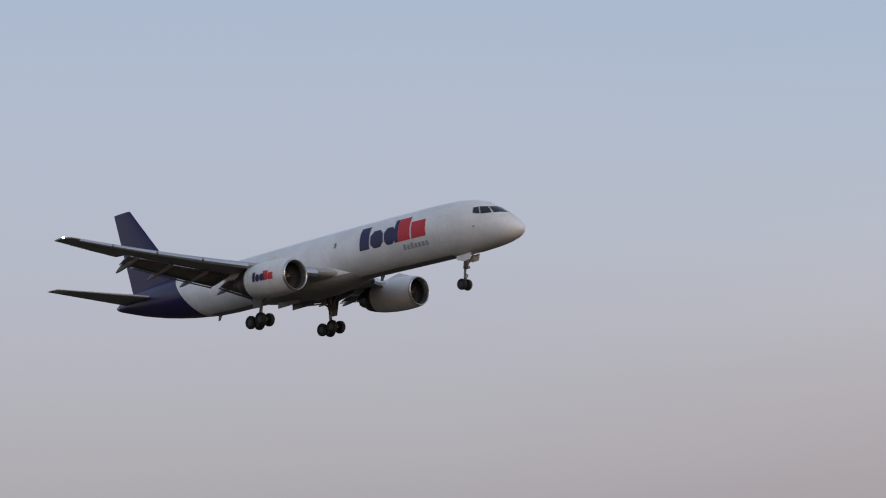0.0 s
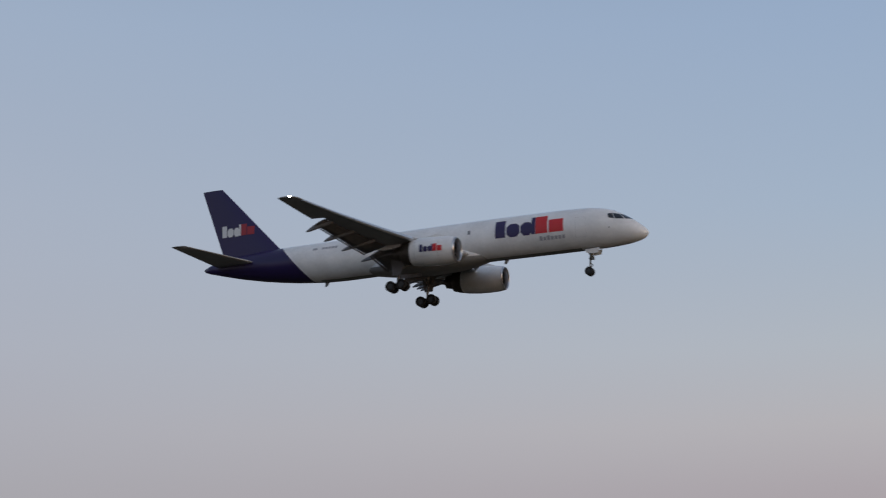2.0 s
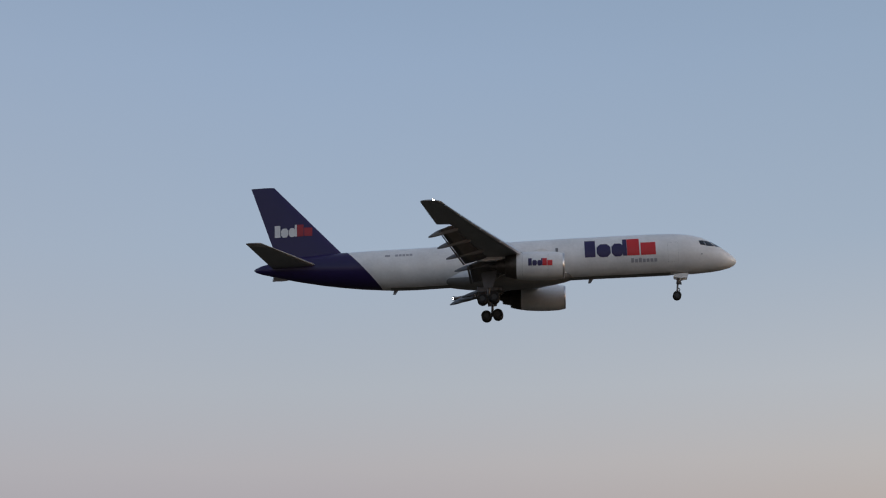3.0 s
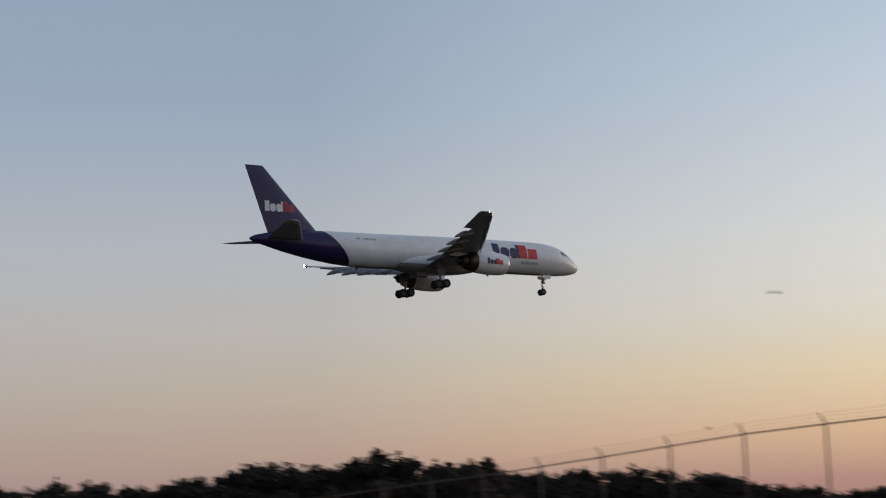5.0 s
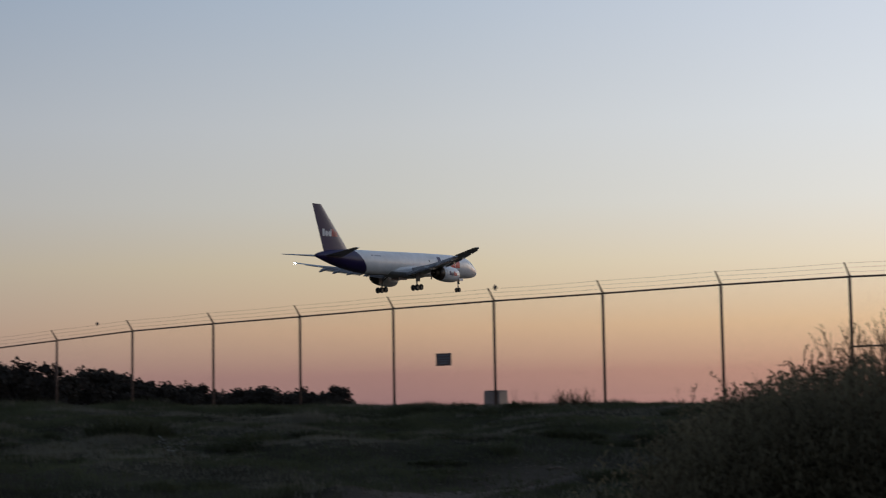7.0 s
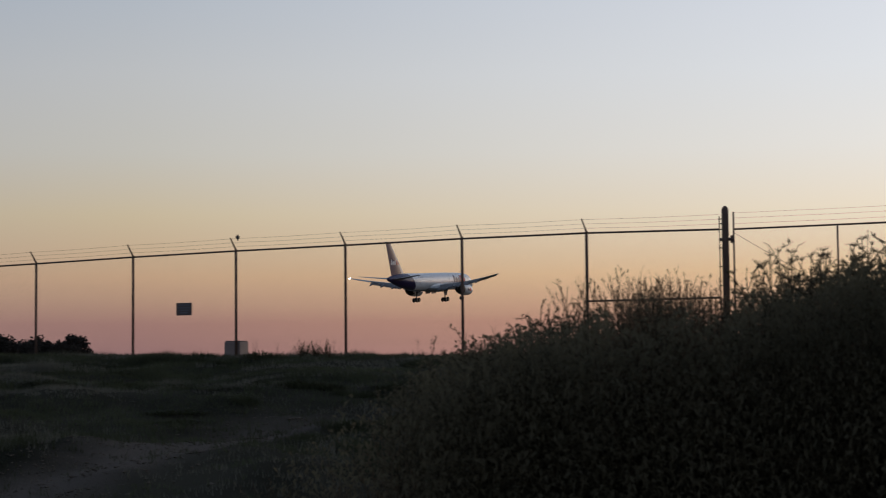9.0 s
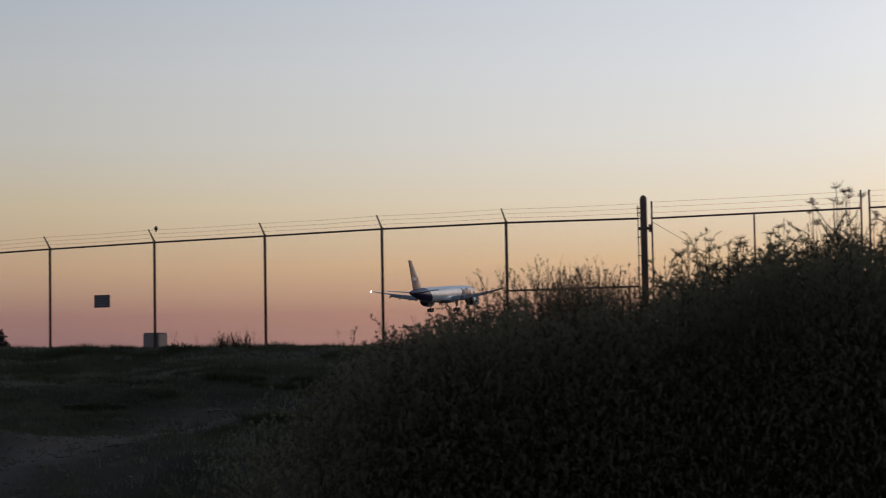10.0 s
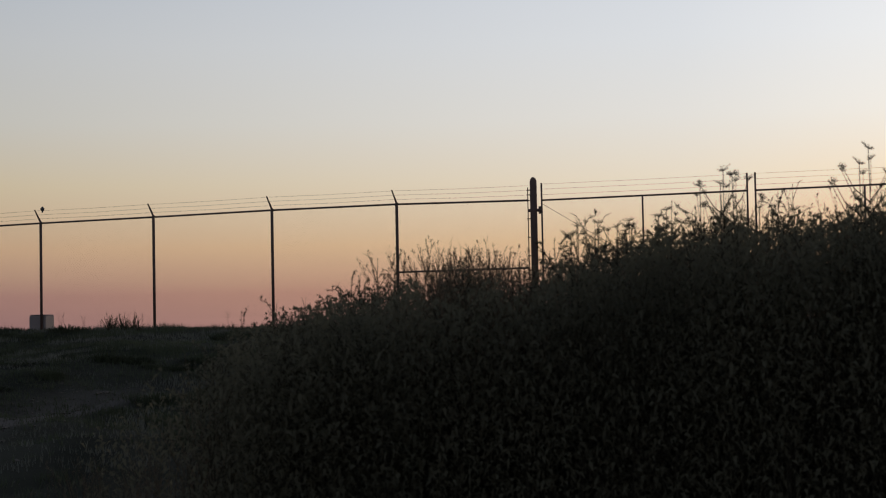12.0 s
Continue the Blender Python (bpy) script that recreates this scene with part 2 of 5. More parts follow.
# ---- the airliner: x forward from the nose, y to its left, z up ----
FUSELAGE = [  # x, centre z, half width, half height
    (0.0, -0.82, 0.02, 0.02), (-0.06, -0.815, 0.2, 0.2), (-0.2, -0.80, 0.38, 0.38), (-0.45, -0.75, 0.59, 0.58), (-0.9, -0.65, 0.86, 0.84), (-1.6, -0.46, 1.14, 1.18),
    (-2.4, -0.26, 1.34, 1.48), (-3.2, -0.07, 1.51, 1.73), (-4.2, 0.05, 1.67, 1.90), (-5.4, 0.14, 1.79, 1.995), (-6.8, 0.17, 1.86, 2.03), (-8.6, 0.18, 1.88, 2.05),
    (-15.0, 0.17, 1.88, 2.05), (-22.0, 0.08, 1.88, 2.05), (-31.0, -0.1, 1.88, 2.05), (-33.5, -0.08, 1.86, 2.02), (-36.0, 0.0, 1.76, 1.90), (-38.5, 0.14, 1.56, 1.72), (-40.5, 0.26, 1.34, 1.52),
    (-43.0, 0.42, 0.92, 1.16), (-45.0, 0.50, 0.56, 0.74), (-46.3, 0.52, 0.32, 0.42), (-46.9, 0.50, 0.12, 0.18)]


def section(x):
    x = max(min(x, 0.0), -46.9)
    for a, b in zip(FUSELAGE, FUSELAGE[1:]):
        if b[0] <= x <= a[0]:
            t = (a[0] - x) / (a[0] - b[0])
            return tuple(p + (q - p) * t for p, q in zip(a[1:], b[1:]))
    return FUSELAGE[-1][1:]


def skin(x, z, side, off=0.012):
    zc, hw, hh = section(x)
    s = max(-0.999, min(0.999, (z - zc) / hh))
    c = math.sqrt(1 - s * s)
    n = Vector((0, side * c / hw, s / hh)).normalized()
    return Vector((x, side * hw * c, zc + hh * s)) + n * off


def hull(stations, lean):
    """Rings of the fuselage; lean: function of the station, by which rings slant against z."""
    rings = []
    for s in stations:
        ring = []
        k = lean(s)
        for j in range(40):
            q = 2 * math.pi * j / 40
            zc, hw, hh = section(s)
            x = s - k * (zc + hh * math.sin(q))
            zc, hw, hh = section(x)
            ring.append(Vector((x, hw * math.cos(q), zc + hh * math.sin(q))))
        rings.append(ring)
    return rings


def wing_stations(span, count, le, te, z, thick, cut=1.0, side=1):
    rings = []
    for i in range(count + 1):
        y = span[0] + (span[1] - span[0]) * i / count
        x0, x1, h = le(y), te(y), z(y)
        c = x0 - x1
        up, lo = [], []
        for u in (0, 0.01, 0.04, 0.1, 0.2, 0.35, 0.5, 0.65, 0.8, 0.9, 1.0):
            u *= cut
            t = thick(y) * c * 5 * (0.2969 * math.sqrt(u) - 0.126 * u - 0.3516 * u * u + 0.2843 * u ** 3 - 0.1036 * u ** 4)
            camber = 0.02 * c * math.sin(math.pi * u)
            up.append(Vector((x0 - u * c, side * y, h + t + camber)))
            lo.append(Vector((x0 - u * c, side * y, h - t * 0.9 + camber)))
        ring = up + list(reversed(lo[1:]))
        rings.append(ring if side > 0 else list(reversed(ring)))
    return rings


def wing_le(y):
    return -17.6 - 0.565 * (y - 1.9)


def wing_te(y):
    return -26.0 if y < 6.3 else -26.0 - 3.0 * (y - 6.3) / 12.7


def wing_z(y):
    return -1.3 + (y - 1.9) * 0.0875 + 0.0036 * (y - 1.9) ** 2


def wing_thick(y):
    return 0.13 - 0.03 * min(y / 19, 1)


def blade(geo, spans, x0, z0, chord, angle, thick, side):
    """A thin flap section lofted along the span: x0, z0, chord are functions of y."""
    rings = []
    a = radians(angle)
    for y in spans:
        c = chord(y)
        prof = [(0, 0), (0.08, 0.5), (0.3, 1.0), (0.7, 0.55), (1.0, 0.05), (0.7, -0.25), (0.3, -0.4), (0.08, -0.35)]
        ring = []
        for u, w in prof:
            dx, dz = -u * c, w * thick * c
            ring.append(Vector((x0(y) + dx * math.cos(a) + dz * math.sin(a) * -1, side * y, z0(y) + dx * math.sin(a) + dz * math.cos(a))))
        rings.append(ring if side > 0 else list(reversed(ring)))
    return geo.loft(rings)


def patch(name, quads, place, mat, parent, label=""):
    """Thin marking that follows a surface: quads are four (u, v) corners, place maps (u, v) to a point."""
    g = Geo()
    for q in quads:
        n = 6
        pts, faces = [], []
        for i in range(n + 1):
            for j in range(n + 1):
                s, t = i / n, j / n
                u = (q[0][0] * (1 - s) + q[1][0] * s) * (1 - t) + (q[3][0] * (1 - s) + q[2][0] * s) * t
                v = (q[0][1] * (1 - s) + q[1][1] * s) * (1 - t) + (q[3][1] * (1 - s) + q[2][1] * s) * t
                pts.append(place(u, v))
        for i in range(n):
            for j in range(n):
                a = i * (n + 1) + j
                faces.append((a, a + n + 1, a + n + 2, a + 1))
        g.add(pts, faces)
    return g.done(name, mat, parent, label, True)


def box_quad(u0, u1, v0, v1):
    return ((u0, v0), (u1, v0), (u1, v1), (u0, v1))


def marking(place, parent, u0, u1, v0, v1, first, second):
    """Two-tone company marking as plain blocks: first colour for three fifths, then the second."""
    w, h = (u1 - u0) / 100, (v1 - v0) / 100

    def q(a, b, c, d):
        return box_quad(u0 + a * w, u0 + b * w, v0 + c * h, v0 + d * h)

    def disc(a, b, c, d):
        cu, cv, ru, rv = (a + b) / 2, (c + d) / 2, (b - a) / 2, (d - c) / 2
        edge = [(max(-1, min(1, 1.3 * math.cos(k))), max(-1, min(1, 1.3 * math.sin(k)))) for k in (0.3927 + 0.7854 * n for n in range(8))]
        strips = []
        for (x0, y0), (x1, y1) in ((edge[4], edge[7]), (edge[3], edge[0]), (edge[2], edge[1])):
            strips.append(((x0, y0), (x1, y1)))
        quads = []
        for (lo0, lo1), (hi0, hi1) in (((edge[5], edge[6]), strips[0]), (strips[0], strips[1]), (strips[1], strips[2])):
            quads.append(tuple((u0 + (cu + x * ru) * w, v0 + (cv + y * rv) * h) for x, y in (lo0, lo1, hi1, hi0)))
        return quads

    m = patch("marking_block", [q(0, 15, 0, 100)], place, first, parent)
    patch("marking_block", disc(17, 36.5, -2, 74), place, first, parent)
    patch("marking_block", disc(38, 55, -2, 74), place, first, parent)
    patch("marking_block", [q(53.5, 59.3, 0, 100)], place, first, parent)
    patch("marking_block", [q(59.6, 77, 0, 100)], place, second, parent)
    patch("marking_block", [q(79, 100, 0, 73)], place, second, parent)
    return m


def wheel(parent, centre, radius, width, out):
    """One wheel: a rounded tyre with its hub."""
    m = Matrix.Translation(centre) @ Matrix.Rotation(math.pi / 2, 4, "Z")
    h = width / 2
    tyre = Geo().turned([(-h * 0.6, radius * 0.56), (-h, radius * 0.72), (-h * 0.92, radius * 0.9), (-h * 0.6, radius * 0.985), (0, radius), (h * 0.6, radius * 0.985),
                         (h * 0.92, radius * 0.9), (h, radius * 0.72), (h * 0.6, radius * 0.56)], m, 24, (True, True)).done("tyre", "tyre", parent, "worn black rubber tyre", True)
    Geo().turned([(-h * 0.7, radius * 0.5), (-h * 0.62, radius * 0.2), (h * 0.62, radius * 0.2), (h * 0.7, radius * 0.5)], m, 16, (True, True)).done("hub", "hub", tyre, "grey alloy hub")
    return tyre


def make_airliner():
    plane = new("airliner")
    tagged(plane, "white twin-engine cargo airliner with purple tail, landing gear down", "airplane")

    def lean(s):
        return 0.93 * max(0.0, 1 - abs(s + 36.1) / 7.0)

    fwd = [0, -0.06, -0.12, -0.25, -0.4, -0.65, -0.9, -1.25, -1.6, -2, -2.4, -2.8, -3.2, -3.7, -4.2, -4.8, -5.4, -6.1, -6.8, -7.7, -8.6, -12, -16, -20, -24, -27, -29.5, -31, -32.5, -34, -35.1, -36.1]
    aft = [-36.1, -37.6, -39, -40.5, -42, -43, -44, -45, -45.7, -46.3, -46.9]
    body = Geo().loft(hull(fwd, lean), True, (True, False)).done("fuselage", "white_paint", plane, "white painted round fuselage", True)
    tail = Geo().loft(hull(aft, lean), True, (False, True)).done("tail_section", "purple", plane, "dark purple painted tail cone", True)
    Geo().tube([(-46.85, 0, 0.52), (-47.0, 0, 0.52)], [0.13, 0.09], 10).done("exhaust_outlet", "exhaust", tail)
    # shade along the lower belly, painted as grey strips over the white hull
    for x0, x1 in ((-6.4, -15.5), (-15.5, -24.0), (-24.0, -33.5)):
        rings = []
        for i in range(9):
            x = x0 + (x1 - x0) * i / 8
            zc, hw, hh = section(x)
            rings.append([Vector((x, (hw + 0.012) * math.cos(q), zc + (hh + 0.012) * math.sin(q))) for q in (radians(270 - 19 + 38 * j / 10) for j in range(11))])
        Geo().loft(rings, False, (False, False)).done("belly_panel", "belly_shade", body, "white belly with its shade painted in grey", True)
    # fairing under the wing root
    rings = []
    for i in range(19):
        u = i / 18
        x = -15.0 - 14.5 * u
        s = math.sin(math.pi * min(max(u, 0.012), 0.988)) ** 0.45
        rings.append([Vector((x, 2.12 * s * math.copysign(abs(math.cos(q)) ** 0.75, math.cos(q)), -1.25 + 1.22 * s * math.copysign(abs(math.sin(q)) ** 0.8, math.sin(q)))) for q in (2 * math.pi * j / 28 for j in range(28))])
    fairing = Geo().loft(rings).done("belly_fairing", "white_paint", plane, "", True)
    # shade below the fairing, painted as a grey skin over its lower half
    Geo().loft([[Vector((p.x, p.y * 1.006, -1.25 + (p.z + 1.25) * 1.012)) for p in r[15:28]] for r in rings[1:-1]], False, (False, False)).done("fairing_underside", "belly_shade", fairing, "white underside with its shade painted in grey", True)

    # cockpit panes and small fuselage marks
    def pane_point(phi, z, side):
        a = radians(phi)
        lo, hi = 0.2, 5.0
        for _ in range(30):
            r = (lo + hi) / 2
            zc, hw, hh = section(-4.25 + r * math.cos(a))
            if (r * math.sin(a) / hw) ** 2 + ((z - zc) / hh) ** 2 > 1 or -4.25 + r * math.cos(a) > 0:
                hi = r
            else:
                lo = r
        r = (lo + hi) / 2 + 0.02
        return Vector((-4.25 + r * math.cos(a), side * r * math.sin(a), z))

    for side in (1, -1):
        for a0, a1, l0, l1, h0, h1 in ((2.5, 22, 0.52, 0.52, 1.06, 1.10), (24, 43, 0.52, 0.54, 1.10, 1.16), (45, 61, 0.56, 0.68, 1.16, 1.12)):
            patch("cockpit_window", [((a0, l0), (a1, l1), (a1, h1), (a0, h0))], lambda u, v: pane_point(u, v, side), "glass", body, "dark cockpit pane")

        def on_side(u, v):
            return skin(u, v, side, 0.015)

        if side < 0:
            marking(on_side, body, -14.55, -7.75, -0.2, 1.52, "logo_purple", "logo_bright")
        else:
            marking(lambda u, v: skin(-22.3 - u, v, 1, 0.015), body, -14.55, -7.75, -0.2, 1.52, "logo_purple", "logo_bright")
        for k in range(7):
            x = -10.15 + 0.37 * k
            patch("caption_bar", [box_quad(x, x + 0.27, -0.86, -0.46 if k in (0, 2) else -0.55)], on_side, "logo_grey", body)
        for x, w in ((-33.9, 0.5), (-32.9, 0.28), (-32.55, 0.28), (-32.2, 0.28), (-31.85, 0.28), (-31.5, 0.28)):
            patch("registration_bar", [box_quad(x, x + w, 0.85, 1.08)], on_side, "logo_grey", body)
        patch("door_mark", [box_quad(-17.35, -17.1, 0.5, 0.9)], on_side, "dark_grey", body, "small dark side window")
        patch("static_port", [box_quad(-3.45, -3.3, -0.35, -0.25)], on_side, "dark_grey", body)
        for x0, x1, z0, z1 in ((-6.6, -5.6, -0.95, 0.95),):
            d = 0.012
            patch("door_outline", [box_quad(x0, x0 + d, z0, z1), box_quad(x1 - d, x1, z0, z1), box_quad(x0, x1, z1 - d, z1), box_quad(x0, x1, z0, z0 + d)], on_side, "grey_paint", body)
    for x in (-14.0, -33.0):
        z = section(x)[0] - section(x)[2]
        Geo().loft([[Vector((x + 0.25, -0.02, z + 0.1)), Vector((x + 0.25, 0.02, z + 0.1)), Vector((x - 0.25, 0.02, z + 0.1)), Vector((x - 0.25, -0.02, z + 0.1))],
                    [Vector((x - 0.1, -0.012, z - 0.45)), Vector((x - 0.1, 0.012, z - 0.45)), Vector((x - 0.35, 0.012, z - 0.45)), Vector((x - 0.35, -0.012, z - 0.45))]]).done("blade_antenna", "dark_grey", body)

    # wings with slats, flaps, fairings, lights
    for side in (1, -1):
        wing = Geo().loft(wing_stations((1.2, 14.3), 10, wing_le, wing_te, wing_z, wing_thick, 0.62, side), True, (True, True))
        wing.loft(wing_stations((14.3, 18.7), 4, wing_le, wing_te, wing_z, wing_thick, 1.0, side), True, (True, True))
        tip = [(18.7, 0, 0), (18.95, 0.28, 0.06), (19.05, 0.75, 0.12)]
        rings = []
        for y, back, rise in tip:
            r = wing_stations((18.7, 18.7), 1, wing_le, wing_te, wing_z, lambda q: 0.1 * (1 - back * 0.6), 1.0, side)[0]
            mid = wing_te(18.7)
            rings.append([Vector((mid + (p.x - mid) * (1 - back * 0.55), side * y, p.z + rise * 0.4)) for p in r])
        wing.loft(rings)
        w = wing.done("wing", "grey_paint", plane, "swept grey metal wing with flaps lowered", True)
        mod = w.modifiers.new("edges", "EDGE_SPLIT")
        mod.split_angle = radians(40)

        def cut_x(y):
            return wing_le(y) - 0.62 * (wing_le(y) - wing_te(y))

        def chord(y):
            return wing_le(y) - wing_te(y)

        for y0, y1, share in ((2.1, 6.3, 0.34), (6.8, 14.15, 0.37)):
            spans = [y0 + (y1 - y0) * i / 6 for i in range(7)]
            f = blade(Geo(), spans, lambda y: cut_x(y) + 0.14, lambda y: wing_z(y) - 0.14, lambda y: share * chord(y), 17, 0.1, side).done("flap", "flap_grey", w, "lowered trailing edge flap", True)
            ca, sa = math.cos(radians(17)), math.sin(radians(17))
            blade(Geo(), spans, lambda y: cut_x(y) + 0.11 - share * chord(y) * ca, lambda y: wing_z(y) - 0.16 - share * chord(y) * sa, lambda y: 0.03 * chord(y), 28, 0.12, side).done("flap_vane", "flap_grey", f, "", True)
        for y in (5.4, 8.6, 11.2, 13.7):
            x0, x1 = wing_le(y) - 0.5 * chord(y), wing_te(y) - 0.95
            rings = []
            for i in range(11):
                u = i / 10
                s = max(0.03, math.sin(math.pi * min(u * 0.9 + 0.06, 1.0)) ** 0.7)
                drop = 0.22 * u + 0.8 * max(0, u - 0.45) ** 1.2
                rings.append([Vector((x0 + (x1 - x0) * u, side * y + 0.16 * s * math.cos(q), wing_z(y) - 0.27 - drop + 0.3 * s * math.sin(q))) for q in (2 * math.pi * j / 12 for j in range(12))])
            Geo().loft(rings).done("flap_track_fairing", "dark_grey", w, "pointed grey fairing", True)
        for y0, y1 in ((3.0, 5.5), (7.6, 10.5), (10.6, 13.4), (13.5, 16.2), (16.3, 18.3)):
            rings = []
            for i in range(5):
                y = y0 + (y1 - y0) * i / 4
                c = chord(y) if y > 6.3 else chord(6.3) + 0.5
                ring = []
                for u, v in ((0.03, -0.045), (-0.015, -0.05), (-0.035, -0.02), (-0.02, 0.02), (0.03, 0.048), (0.07, 0.055), (0.03, 0.035), (-0.005, 0.0), (-0.005, -0.025)):
                    ring.append(Vector((wing_le(y) + 0.06 - u * c, side * y, wing_z(y) - 0.1 + v * c)))
                rings.append(ring if side > 0 else list(reversed(ring)))
            Geo().loft(rings).done("slat", "lip", w, "bare metal leading edge slat")
        z = wing_z(18.8)
        lamps = [("wing_light", Vector((wing_le(18.55) - 0.75, side * 19.06, z + 0.05)), side * 52)]
        if side > 0:
            lamps.append(("tail_light", Vector((wing_te(18.8) + 0.3, 19.0, z + 0.06)), 192))
        for name, spot, yaw in lamps:
            m = Matrix.Translation(spot) @ Matrix.Rotation(radians(yaw), 4, "Z")
            m = m @ Matrix.Scale(1.0 if name == "wing_light" else 2.0, 4)
            cup = Geo().turned([(-0.3, 0.03), (-0.2, 0.1), (0.03, 0.125), (0.03, 0.108), (-0.02, 0.0001)], m, 14, (True, False)).done("lamp_housing", "grey_paint", w, "", True)
            Geo().turned([(0.03, 0.0001), (0.026, 0.05), (0.015, 0.09), (0.0, 0.105)], m, 14).done(name, "lamp", cup, "glowing white wing tip light", True)
        # tailplane
        stab = Geo().loft(wing_stations((0.4, 7.5), 6, lambda y: -40.4 - 0.66 * (y - 0.6), lambda y: -45.1 - 0.2 * (y - 0.6), lambda y: 0.48 + 0.11 * (y - 0.6), lambda y: 0.09, 1.0, side))
        stab.loft([[Vector((p.x if k == 0 else -46.5 + (p.x + 46.5) * 0.6, side * (7.5 + 0.16 * k), p.z)) for p in wing_stations((7.5, 7.5), 1, lambda y: -40.4 - 0.66 * (y - 0.6), lambda y: -45.1 - 0.2 * (y - 0.6), lambda y: 0.48 + 0.11 * (y - 0.6), lambda y: 0.09 * (1 - 0.6 * k), 1.0, side)[0]] for k in (0, 1)])
        stab.done("stabilizer", "grey_paint", plane, "grey swept tailplane", True)

        # engine
        ex, ey, ez = -16.58, side * 6.55, -2.08
        m = Matrix.Translation((ex, ey, ez)) @ Matrix.Rotation(radians(2), 4, "Y")
        nac = Geo().turned([(-0.16, 1.19), (-0.7, 1.29), (-1.6, 1.35), (-2.8, 1.36), (-3.9, 1.29), (-4.45, 1.215)], m, 32).done("engine_nacelle", "white_paint", plane, "white painted engine cowling", True)
        # rear cowl sleeve, darker and browner than the white cowling
        Geo().turned([(-4.45, 1.21), (-4.9, 1.14), (-5.5, 0.99), (-5.52, 0.95), (-4.9, 0.98)], m, 32).done("exhaust_sleeve", "exhaust", nac, "dark brown rear cowl sleeve", True)
        Geo().turned([(-0.5, 1.0), (-0.15, 1.02), (-0.02, 1.06), (0.02, 1.1), (-0.02, 1.14), (-0.16, 1.192)], m, 32).done("inlet_lip", "lip", nac, "bare metal inlet lip", True)
        Geo().turned([(-0.5, 1.0), (-0.9, 1.02), (-1.3, 1.04), (-1.32, 0.0001)], m, 32).done("inlet_duct", "duct", nac, "dark inlet duct", True)
        Geo().turned([(-0.75, 0.02), (-0.85, 0.14), (-1.05, 0.27), (-1.25, 0.34)], m, 16, (True, False)).done("spinner", "fan", nac, "", True)
        fan = Geo()
        for k in range(22):
            q = 2 * math.pi * k / 22
            pts = []
            for r, tw in ((0.33, 0.05), (0.65, 0.08), (1.0, 0.11)):
                for s in (-1, 1):
                    pts.append(m @ Vector((-1.22 + s * 0.07, r * math.cos(q + s * tw), r * math.sin(q + s * tw))))
            fan.add(pts, [(0, 1, 3, 2), (2, 3, 5, 4)])
        fan.done("fan", "fan", nac, "ring of dark fan blades")
        Geo().turned([(-4.6, 0.82), (-5.6, 0.74), (-6.3, 0.62), (-6.32, 0.56), (-5.8, 0.5)], m, 24).done("exhaust_nozzle", "exhaust", nac, "brown heat-stained nozzle", True)
        Geo().turned([(-5.6, 0.42), (-6.4, 0.34), (-7.0, 0.08)], m, 16, (True, True)).done("exhaust_cone", "exhaust", nac, "", True)
        Geo().turned([(-4.9, 0.99), (-4.95, 0.0001)], m, 24).done("nozzle_backing", "duct", nac)

        def on_nacelle(u, v):
            prof = [(-0.16, 1.19), (-0.7, 1.29), (-1.6, 1.35), (-2.8, 1.36), (-3.9, 1.29), (-4.9, 1.14)]
            r = np.interp(-u, [-p[0] for p in prof], [p[1] for p in prof]) + 0.02
            s = max(-0.99, min(0.99, v / r))
            return m @ Vector((u, side * r * math.sqrt(1 - s * s), v))

        if side < 0:
            marking(on_nacelle, nac, -3.35, -1.1, -0.28, 0.42, "logo_purple", "logo_bright")
        else:
            marking(lambda u, v: on_nacelle(-4.45 - u, v), nac, -3.35, -1.1, -0.28, 0.42, "logo_purple", "logo_bright")
        patch("cowl_seam", [box_quad(-1.52, -1.5, -1.2, 1.2)], on_nacelle, "grey_paint", nac)
        patch("cowl_seam", [box_quad(-3.92, -3.9, -1.1, 1.1)], on_nacelle, "grey_paint", nac)
        rings = []
        for x, zlo, zhi, t in ((ex - 0.9, ez + 1.2, ez + 1.34, 0.06), (ex - 2.0, ez + 1.15, ez + 1.72, 0.18), (ex - 3.6, ez + 1.0, wing_z(6.5) + 0.1, 0.24), (ex - 5.6, ez + 0.75, wing_z(6.5), 0.24), (ex - 7.6, wing_z(6.5) - 0.5, wing_z(6.5), 0.16), (ex - 8.8, wing_z(6.5) - 0.25, wing_z(6.5), 0.05)):
            rings.append([Vector((x, ey - t, zlo)), Vector((x, ey + t, zlo)), Vector((x, ey + t, zhi)), Vector((x, ey - t, zhi))])
        Geo().loft(rings).done("engine_pylon", "white_paint", plane, "white pylon between wing and engine")

        # main landing gear
        gx, gy, gz = -23.9, side * 3.75, -4.25
        gear = Geo().tube([(gx + 0.25, side * 3.5, -1.5), (gx + 0.1, side * 3.62, -2.7)], 0.2, 12).tube([(gx + 0.1, side * 3.62, -2.7), (gx, gy, gz)], 0.13, 12).done("main_gear_leg", "gear", plane, "grey steel main landing gear leg", True)
        Geo().tube([(gx + 0.05, side * 3.66, -2.9), (gx + 1.5, side * 3.2, -1.7)], 0.07, 8).tube([(gx + 0.1, side * 3.62, -2.6), (gx - 0.1, side * 2.0, -1.9)], 0.08, 8).done("side_brace", "gear", gear)
        tilt = Matrix.Translation((gx, gy, gz)) @ Matrix.Rotation(radians(-6), 4, "Y")
        Geo().tube([tilt @ Vector((0.7, 0, 0)), tilt @ Vector((-0.7, 0, 0))], 0.13, 8).done("bogie_beam", "gear", gear)
        for dx in (0.57, -0.57):
            for dy in (0.43, -0.43):
                wheel(gear, tilt @ Vector((dx, dy, 0)), 0.52, 0.38, dy)
